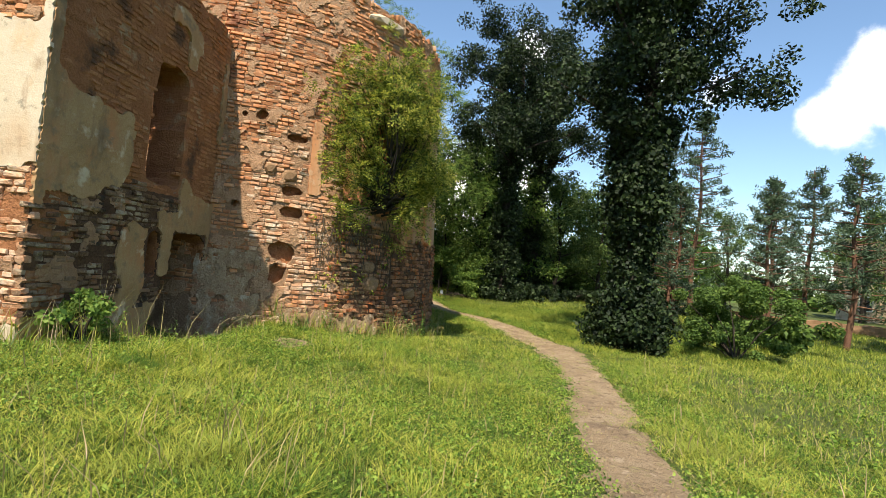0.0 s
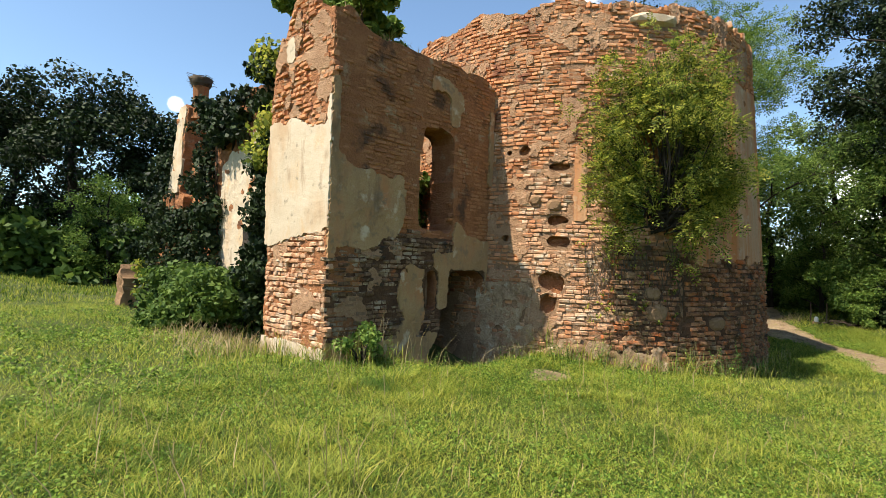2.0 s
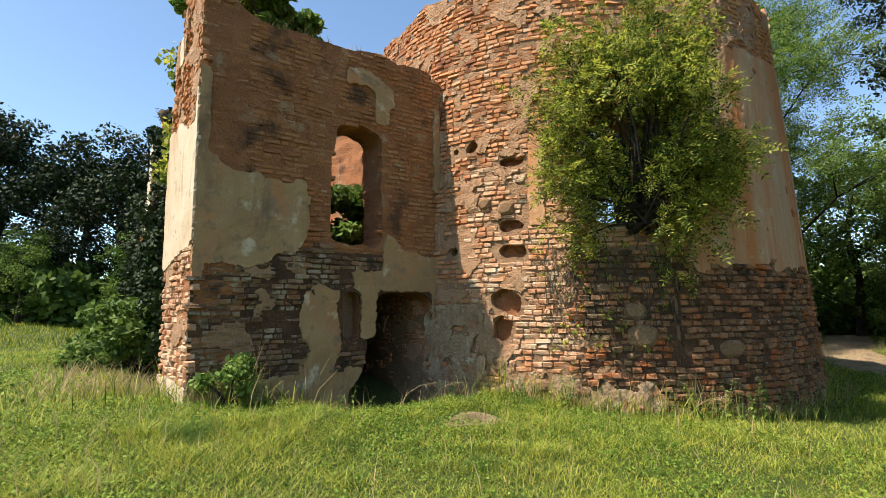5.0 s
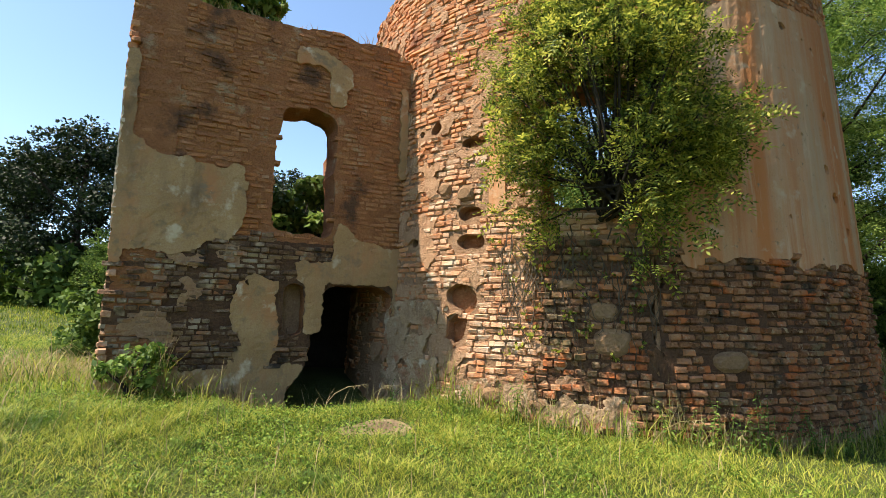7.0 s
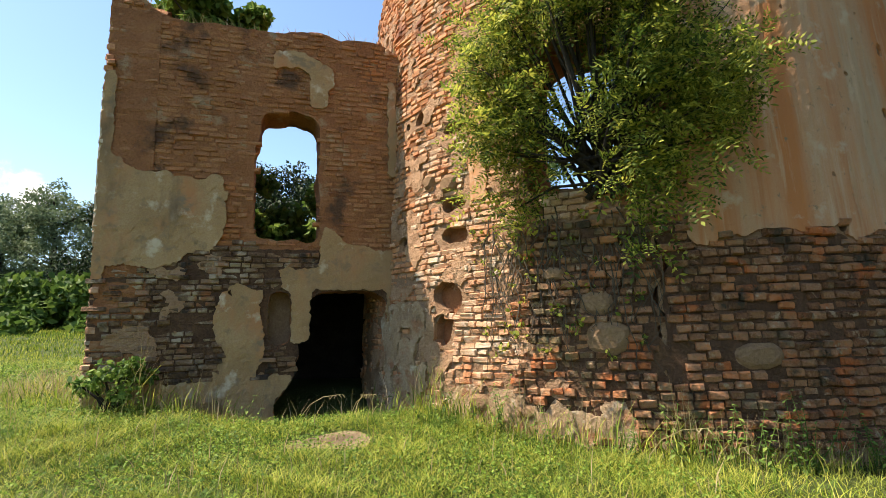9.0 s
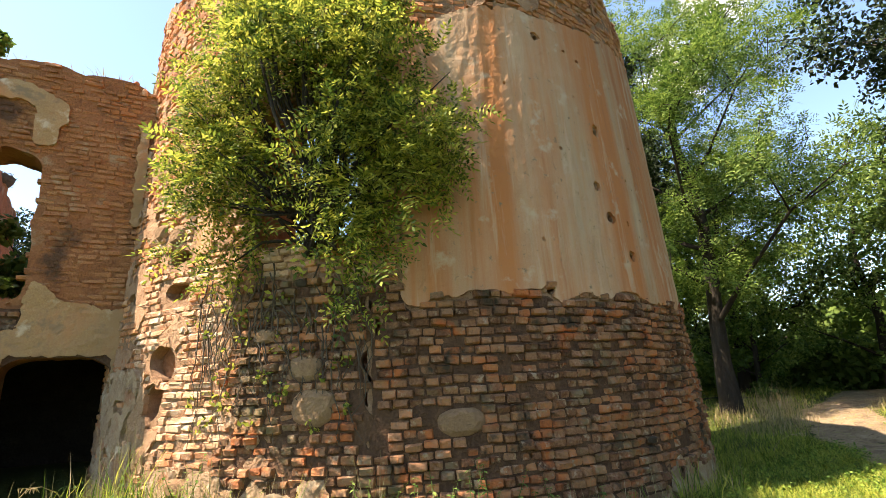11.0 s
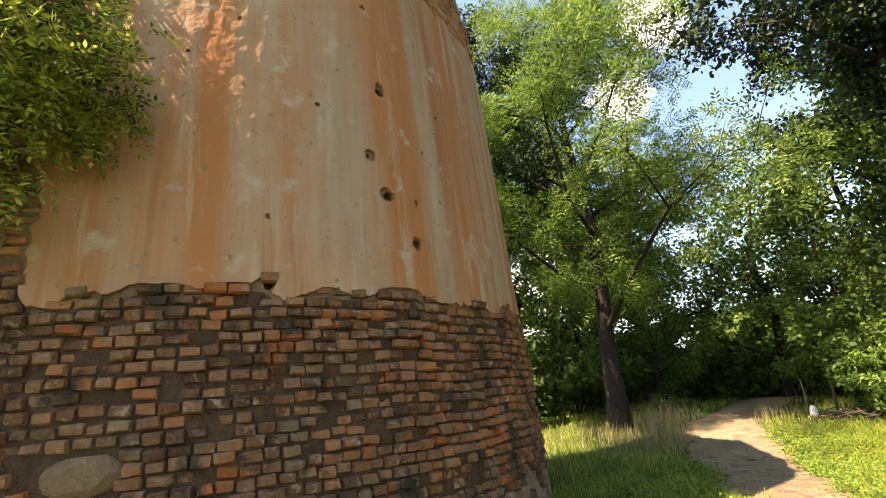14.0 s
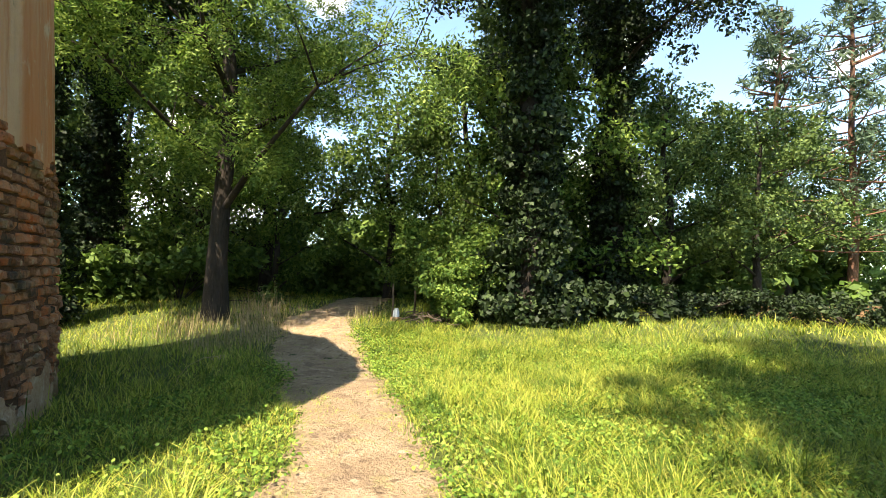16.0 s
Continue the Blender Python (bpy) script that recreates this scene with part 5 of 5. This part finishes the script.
def creeper():
    """Bare brown stems that run over the bricks under the wall bush."""
    r = random.Random(23)
    top = tagged(new("creeper"), "bare brown creeper stems clinging to the brickwork", "creeper")
    bits = []
    for k in range(46):
        u, v = r.uniform(-56, -33), r.uniform(2.2, 3.0)
        pts = []
        for _ in range(9):
            pts.append(on_apse(u, v, 0.035 + r.uniform(0, 0.02)))
            u, v = u + r.gauss(0.1, 0.7), v - r.uniform(0.06, 0.26)
        bits.append(tube(pts, [0.010 - 0.0008 * i for i in range(9)], 4, k))
    child("stem", mesh_of("stem", *join(bits), M_TWIG), top)
    tagged(top.children[0], kind="stuff")
    leaf_at = [Vector(on_apse(r.uniform(-56, -33), r.uniform(1.0, 2.8), 0.06)) for _ in range(50)]
    child("foliage", arrays_mesh("foliage", *leaves(leaf_at, [0.1] * 50, 420, 0.04, 9, 0.3), M_LEAF_ASH), top)


creeper()

# pebbles and crumbs of earth on the path
def pebbles():
    r = random.Random(77)
    bits = []
    while len(bits) < 2200:
        y = r.uniform(3, 30)
        x = float(np.interp(y, [p[1] for p in TRAIL], [p[0] for p in TRAIL])) + r.uniform(-0.7, 0.7)
        if float(trail_gap(np.array([x]), np.array([y]))[0]) > 0.1:
            continue
        s = r.choice((0.012, 0.018, 0.03, 0.045)) * r.uniform(0.6, 1.2)
        z = land1(x, y) + 0.012
        ring = [(x + s * math.cos(a + r.uniform(-0.4, 0.4)) * r.uniform(0.7, 1.2), y + s * math.sin(a) * r.uniform(0.7, 1.2), z - 0.004) for a in (0, 1.26, 2.51, 3.77, 5.03)]
        bits.append((ring + [(x, y, z + s * r.uniform(0.4, 0.8))], [(i, (i + 1) % 5, 5) for i in range(5)]))
    tagged(new("pebbles", mesh_of("pebbles", *join(bits), M_PATH)), "small pebbles and earth crumbs on the footpath", "pebbles", kind="stuff")


pebbles()

# ---- inside the annex: unseen vault that darkens the ground floor, back and party walls ----
vault_v, vault_f = [], []
NV = 12
for i, x in enumerate(steps(-9.3, -5.9, 0.34)):
    for j in range(NV + 1):
        y = 7.9 + 4.2 * j / NV
        z = 2.15 + 0.42 * math.sin(math.pi * j / NV) + 0.02 * wob(x * 3, y * 3)
        vault_v += [(x, y, z), (x, y, z + 0.22 + 0.05 * wob(x, y, 4))]
rows_n = len(steps(-9.3, -5.9, 0.34))
for i in range(rows_n - 1):
    for j in range(NV):
        a, b = (i * (NV + 1) + j) * 2, ((i + 1) * (NV + 1) + j) * 2
        vault_f += [(a, b, b + 2, a + 2), (a + 1, a + 3, b + 3, b + 1)]
tagged(new("vault", mesh_of("vault", vault_v, vault_f, M_ROOM_SHADE)), "low brick vault over the dark annex room", "vault", kind="structure")


def plain_wall(name, label, place, us, vs, keep, back, mat):
    ob = new(name, shell(name, place, us, vs, keep, 0.0, back, mat, 0.06, 0.3))
    return tagged(ob, label, "wall", kind="structure")


# The back wall takes the near-black room colour to deepen the doorway's shade.
plain_wall("wall_annex_back", "rough inner back wall of the annex", lambda u, v, d: (-9.3 + d, u, v), steps(7.9, 13.0, 0.2), steps(-0.1, 3.4, 0.2), lambda u, v: v < 2.9 + 0.4 * wob(u, 0, 2), -0.5, M_ROOM_SHADE)
plain_wall("wall_annex_north", "sunlit inner party wall of orange brick", lambda u, v, d: (-u, 12.25 - d, v), steps(9.3, 13.0, 0.2), steps(-0.1, 7.6, 0.2), lambda u, v: v < 7.1 - 0.2 * (u - 9) + 0.4 * wob(u * 1.4, 0, 2), -0.6, M_ERODED)
plain_wall("wall_nave_north", "far side wall of the roofless nave", lambda u, v, d: (-u, 24.5 + d, v), steps(9, 18, 0.3), steps(0, 4.5, 0.3), lambda u, v: v < 3.2 + 0.7 * wob(u * 0.8, 0, 2), -0.7, M_ERODED)


# ---- the tall stump at the nave's end, with a stork's nest ----
def on_stump(u, v, d):
    return (-u, 8.0 - d, v)


def stump_solid(u, v):
    c = 14.85 - 0.22 * (v - 4)
    half = 0.8 if v < 4.1 + 0.2 * wob(u * 2, 1) else 0.50 - 0.07 * (v - 4.1)
    return v < 6.7 + 0.15 * wob(u * 3, 5) and abs(u - c) < half + 0.1 * wob(v * 2.5, 3)


wall_stump = tagged(new("wall_stump", shell("wall_stump", on_stump, steps(13.2, 16.2, 0.1), steps(0, 7.0, 0.1), stump_solid, -0.01, -0.75, M_ERODED, 0.08, 0.4)), "tall broken wall stump with old brick and plaster", "wall", kind="structure")
child("plaster", shell("plaster", on_stump, steps(13.2, 16.2, 0.07), steps(4.1, 6.9, 0.07), lambda u, v: stump_solid(u, v) and u > 14.55 - 0.22 * (v - 4) + 0.35 * wob(u * 2, v * 1.4, 5), 0.03, -0.03, M_PLASTER_PALE, 0.02, 0.8), wall_stump, "cracked grey plaster")


def nest(x, y, z):
    r = random.Random(5)
    top = tagged(new("stork_nest"), "large dark stork nest of twigs on the wall stump", "nest")
    bits = []
    for k in range(260):
        a, rad = r.uniform(0, 2 * math.pi), r.uniform(0.12, 0.44)
        h = r.uniform(0, 0.42)
        rad *= 0.75 + 0.6 * h
        p = Vector((math.cos(a) * rad, math.sin(a) * rad, h))
        t = Vector((-math.sin(a) + r.gauss(0, 0.4), math.cos(a) + r.gauss(0, 0.4), r.gauss(0, 0.25))) * r.uniform(0.10, 0.22)
        bits.append(tube([p - t, p + Vector((0, 0, 0.02)), p + t], [0.009, 0.012, 0.006], 4, k))
    child("twigs", mesh_of("twigs", *join(bits), M_TWIG), top)
    bowl = [tube([(0, 0, -0.03), (0, 0, 0.12), (0, 0, 0.34), (0, 0, 0.38)], [0.26, 0.36, 0.42, 0.30], 18, 2, 0.12)]
    child("bowl", mesh_of("bowl", *join(bowl), M_TWIG, True), top)
    top.matrix_basis = Matrix.Translation((x, y, z)) @ Matrix.Diagonal((0.8, 0.8, 0.8, 1))
    return top


pier = tube([(0, 0, -0.3), (0, 0, 0.35), (0, 0, 0.7)], [0.30, 0.22, 0.24], 9, 4, 0.12)
pier_ob = tagged(new("chimney_pier", mesh_of("chimney_pier", *pier, M_ERODED)), "short eroded brick pier under the nest", "pier", kind="structure")
pier_ob.matrix_basis = Matrix.Translation((-14.0, 8.35, 6.6))
nest(-14.0, 8.35, 7.28)

# broken end of the wall in the meadow
end_stub = new("wall_stub", shell("wall_stub", lambda u, v, d: (-u, 7.3 - d, v), steps(17.1, 17.9, 0.07), steps(0.1, 2.0, 0.08), lambda u, v: v < 1.75 + 0.4 * wob(u * 3, 2) - 1.3 * abs(u - 17.35) and u < 17.75 + 0.12 * wob(v * 3, 4), 0, -0.5, M_STONE, 0.1, 0.6))
tagged(end_stub, "weathered stub of a fallen wall", "wall", kind="structure")

# pale capping stone and loose bricks on the apse rim
cap = tagged(new("cap_stone", boulder(40, 1.15, 0.28, 0.5)), "pale mortar cap on the apse rim", "stone")
cap.data.materials[0] = M_PLASTER_PALE
cap.matrix_basis = Matrix.Translation(on_apse(-38.5, 7.86, -0.06)) @ Euler((0, 0, radians(-38.5 + 90))).to_matrix().to_4x4()

LOOSE = [mesh_of("loose_brick", [(x * 0.26, y * 0.13, z * 0.075) for x, y, z in BRICK_SHAPES[i][0]], BRICK_SHAPES[i][1] + [tuple(range(8))], M_BRICK) for i in range(4)]
rl = random.Random(8)


def loose_brick(x, y, z, turn):
    ob = tagged(new("loose_brick", LOOSE[rl.randrange(4)]), "weathered red brick lying loose on the broken wall top", "brick", "loose bricks on the wall tops")
    ob.matrix_basis = pose(x, y, z, 90 + rl.uniform(-9, 9), rl.uniform(-12, 12), turn)


for k in range(44):
    u = -66 + 2.05 * k + rl.uniform(-0.8, 0.8)
    top_v = apse_top(u) + rl.uniform(-0.05, 0.0)
    loose_brick(*on_apse(u, top_v, rl.uniform(-0.22, -0.06)), u + rl.uniform(-50, 50))
for k in range(16):
    u = 7.55 + 0.28 * k + rl.uniform(-0.1, 0.1)
    loose_brick(FRONT_X - rl.uniform(0.12, 0.4), u, front_top(u) - 0.03, rl.uniform(0, 180))

# small white marker and two sticks where the path turns
marker = tagged(new("marker_stone"), "small white-painted marker post beside the path", "marker")
child("post", mesh_of("post", *tube([(0, 0, -0.1), (0, 0, 0.2), (0, 0, 0.27)], [0.09, 0.075, 0.04], 10, 3), M_WHITE), marker)
child("foot", boulder(50, 0.3, 0.16, 0.26), marker)
marker.matrix_basis = pose(-1.2, 28.3, land1(-1.2, 28.3) + 0.03)
stake = tagged(new("stake", mesh_of("stake", *tube([(0, 0, -0.1), (0.02, 0, 0.5), (0, 0.01, 0.85)], [0.03, 0.026, 0.022], 7, 3), M_TWIG)), "thin wooden stake beside the path", "stake", "stakes")
stake.matrix_basis = pose(-1.45, 28.7, land1(-1.45, 28.7))
copy_thing(stake, pose(-0.95, 28.9, land1(-0.95, 28.9), 4, 0, 40))


def brush_pile():
    """Dead branches dropped in a heap."""
    r = random.Random(31)
    top = tagged(new("brush_pile"), "low heap of dry grey branches beside the path", "branches")
    for k in range(26):
        a, L = r.uniform(0, 2 * math.pi), r.uniform(0.35, 0.9)
        p = Vector((r.gauss(0, 0.5), r.gauss(0, 0.28), r.uniform(0.02, 0.22)))
        t = Vector((math.cos(a), math.sin(a) * 0.6, r.uniform(-0.1, 0.3))) * L / 2
        bend = Vector((r.gauss(0, 0.05), r.gauss(0, 0.05), r.gauss(0.02, 0.04)))
        child("branch", mesh_of("branch", *tube([p - t, p + bend, p + t], [0.018, 0.014, 0.005], 5, k), M_TWIG), top)
    top.matrix_basis = pose(-0.35, 28.3, land1(-0.35, 28.3))


brush_pile()


def seed_stalk(x, y, lean, height, seed):
    """One dry grass stalk that bends under its seed head."""
    r = random.Random(seed)
    top = tagged(new("seed_stalk"), "single dry straw stalk with a drooping seed head", "grass stalk", "seed stalks")
    pts = [Vector((math.cos(lean), math.sin(lean), 0)) * height * 0.9 * t * t + Vector((0, 0, height * (t - 0.35 * t * t * t))) for t in (0, 0.25, 0.5, 0.75, 1.0)]
    child("stalk", mesh_of("stalk", *tube(pts, [0.006, 0.005, 0.004, 0.004, 0.003], 5, seed), M_GRASS_DRY), top)
    ears = [tube([pts[4].lerp(pts[3], 0.18 * k), pts[4].lerp(pts[3], 0.18 * k) + Vector((r.gauss(0, 0.03), r.gauss(0, 0.03), -0.05))], [0.008, 0.002], 4, k) for k in range(5)]
    tagged(child("seed_head", mesh_of("seed_head", *join(ears), M_GRASS_DRY), top), kind="stuff")
    top.matrix_basis = pose(x, y, land1(x, y) - 0.02)


for x, y, lean, height in ((-1.9, 22.2, 0.6, 0.62), (-4.4, 10.9, 0.4, 0.7), (-4.5, 11.4, 5.6, 0.75), (-4.3, 10.2, 1.2, 0.65), (-1.4, 13.4, 0.9, 0.7), (-0.6, 14.0, 5.2, 0.75)):
    seed_stalk(x, y, lean, height, int(y * 10))


# ---- low wall and houses beyond the trees ----
def low_wall():
    ob = new("wall_low", shell("wall_low", lambda u, v, d: (u, 33.5 - 0.28 * (u - 8) - d, v), steps(7.5, 30, 0.3), steps(-0.2, 0.9, 0.11), lambda u, v: v < 0.72 + 0.15 * wob(u * 1.2, 0, 3), 0, -0.4, M_STONE, 0.05, 0.4))
    return tagged(ob, "low weathered boundary wall under the pines", "wall", kind="structure")


low_wall()


def house(name, label, x, y, turn, w, d, h, roof_mat, wall_mat):
    top = tagged(new(name), label, "house")
    def box(a, b, c, p, q, r):
        v = [(i, j, k) for k in (c, r) for j in (b, q) for i in (a, p)]
        return v, [(0, 2, 3, 1), (4, 5, 7, 6), (0, 1, 5, 4), (2, 6, 7, 3), (0, 4, 6, 2), (1, 3, 7, 5)]
    child("wall", mesh_of("wall", *box(-w / 2, -d / 2, -0.4, w / 2, d / 2, h), wall_mat), top)
    o = 0.4
    rv = [(-w / 2 - o, -d / 2 - o, h), (w / 2 + o, -d / 2 - o, h), (w / 2 + o, d / 2 + o, h), (-w / 2 - o, d / 2 + o, h), (-w / 2 - o, 0, h + d * 0.42), (w / 2 + o, 0, h + d * 0.42)]
    rv += [(a, b, c - 0.15) for a, b, c in rv[:4]]
    child("roof", mesh_of("roof", rv, [(0, 1, 5, 4), (2, 3, 4, 5), (0, 4, 3), (1, 2, 5), (6, 9, 8, 7), (0, 6, 7, 1), (1, 7, 8, 2), (2, 8, 9, 3), (3, 9, 6, 0)], roof_mat), top)
    for k in range(3):
        cx = -w / 2 + w * (k + 0.5) / 3
        win = child("window", mesh_of("window", *box(cx - 0.5, -d / 2 - 0.03, 0.9, cx + 0.5, -d / 2 + 0.05, 2.2), M_WHITE), top)
        child("pane", mesh_of("pane", *box(cx - 0.42, -d / 2 - 0.045, 0.98, cx + 0.42, -d / 2 - 0.03, 2.12), M_GLASS), win)
    top.matrix_basis = pose(x, y, land1(x, y), 0, 0, turn)
    return top


M_GLASS = material("window_glass", [(0.03, 0.035, 0.04), (0.06, 0.065, 0.07)], 1.0, 10.0, 0.08, 0)
house("house", "pale rendered house with a red roof behind trees", 5.6, 62, 12, 9, 4.5, 1.9, M_REDROOF, M_WHITE)
house("house", "pale house half hidden by the pines", 40, 48, -35, 12, 8, 4.2, M_TWIG, M_PLASTER_PALE)


# ---- bricks, laid course by course where the plaster has gone ----
def damp(v, u, lift):
    return v < 2.35 + lift * wob(u * 0.9, v, 3)


front_ok = lambda u, v: 7.42 < u < 12.05 and 0.2 < v < front_top(u) - 0.05 and not front_plaster(u, v) and not in_niche(u, v) and not any(in_window(u + a, v) or in_door(u + a, v + b) for a in (-0.06, 0.06) for b in (-0.04, 0.03))
turn_front, turn_south, turn_apse = (lambda u: radians(-90)), (lambda u: radians(180)), (lambda u: radians(u - 90))
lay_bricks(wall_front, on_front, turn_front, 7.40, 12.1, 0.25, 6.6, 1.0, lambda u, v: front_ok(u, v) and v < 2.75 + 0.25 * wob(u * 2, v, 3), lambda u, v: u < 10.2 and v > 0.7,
           M_FRONT, M_FRONT_JOIN, "lime-stained weathered brick courses, darkened as the shaded side", 0.086, (0.28, 0.14, 0.20), 0.020, 0.08, 11, 0.11, 0.014, 1.0)
lay_bricks(wall_front, on_front, turn_front, 7.40, 12.1, 2.5, 6.6, 1.0, lambda u, v: front_ok(u, v) and not v < 2.75 + 0.25 * wob(u * 2, v, 3), lambda u, v: False,
           M_BRICK, M_UPPER_JOIN, "eroded red brick courses", 0.086, (0.28, 0.14, 0.27), -0.010, 0.10, 12, 0.11, 0.009, 0.40)
south_ok = lambda u, v: 5.45 < u and v > 0.2 and south_solid(u + 0.1, v + 0.05) and not south_plaster(u, v)
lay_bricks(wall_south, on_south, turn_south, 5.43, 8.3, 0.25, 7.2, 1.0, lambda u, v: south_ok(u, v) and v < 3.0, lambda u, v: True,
           M_SUNNY, M_SUNNY_JOIN, "lime-washed worn brick courses in a sunlit pale colour", 0.098, (0.28, 0.14, 0.14), 0.014, 0.06, 13)
lay_bricks(wall_south, on_south, turn_south, 5.43, 8.3, 3.0, 7.4, 1.0, lambda u, v: south_ok(u, v) and v >= 3.0, lambda u, v: False,
           M_BRICK, M_BRICK_JOIN, "eroded red brick courses", 0.098, (0.28, 0.14, 0.14), 0.006, 0.12, 14)
UNIT = APSE_R * math.pi / 180
apse_ok = lambda u, v: apse_face(u, v + 0.03) and not apse_lime(u, v) and not by_stone(u, v) and not apse_plaster(u, v) and not any(in_apse_window(u + a, v) for a in (-1, 1)) and not in_socket(u - 0.9, v) and not in_socket(u + 0.9, v)
# The sunny stretch of the apse, laid in the paler sunlit brick.
apse_sunlit = lambda u, v: -70 < u < -40 and v < 4.4 + 1.2 * wob(u * 0.12, v, 6)
apse_low = lambda u, v: u > -50 + 4 * wob(v * 2, 1) and v < 2.75
lay_bricks(wall_apse, on_apse, turn_apse, -80, 70, 0.0, 2.8, UNIT, lambda u, v: apse_ok(u, v) and apse_low(u, v), lambda u, v: -17 < u < 22 and 0.55 < v,
           M_DAMP, M_DAMP_JOIN, "weathered grey-brown header bricks", 0.108, (0.165, 0.16, 0.15, 0.17, 0.14, 0.19), 0.038, 0.045, 15, 0.15, 0.015, 1.2)
lay_bricks(wall_apse, on_apse, turn_apse, -112, 70, 0.25, 8.6, UNIT, lambda u, v: apse_ok(u, v) and not apse_low(u, v) and not apse_sunlit(u, v), lambda u, v: False,
           M_BRICK, M_BRICK_JOIN, "worn red brick courses", 0.096, (0.15, 0.15, 0.28), 0.002, 0.06, 16, 0.13, 0.012, 0.7)
lay_bricks(wall_apse, on_apse, turn_apse, -112, 70, 0.25, 8.6, UNIT, lambda u, v: apse_ok(u, v) and not apse_low(u, v) and apse_sunlit(u, v), lambda u, v: -66 < u < -54 and 1.0 < v < 4.5,
           M_SUNNY, M_SUNNY_JOIN, "lime-washed brick courses in a sunlit pink colour", 0.096, (0.15, 0.15, 0.28), 0.004, 0.05, 17, 0.13, 0.012, 0.7)
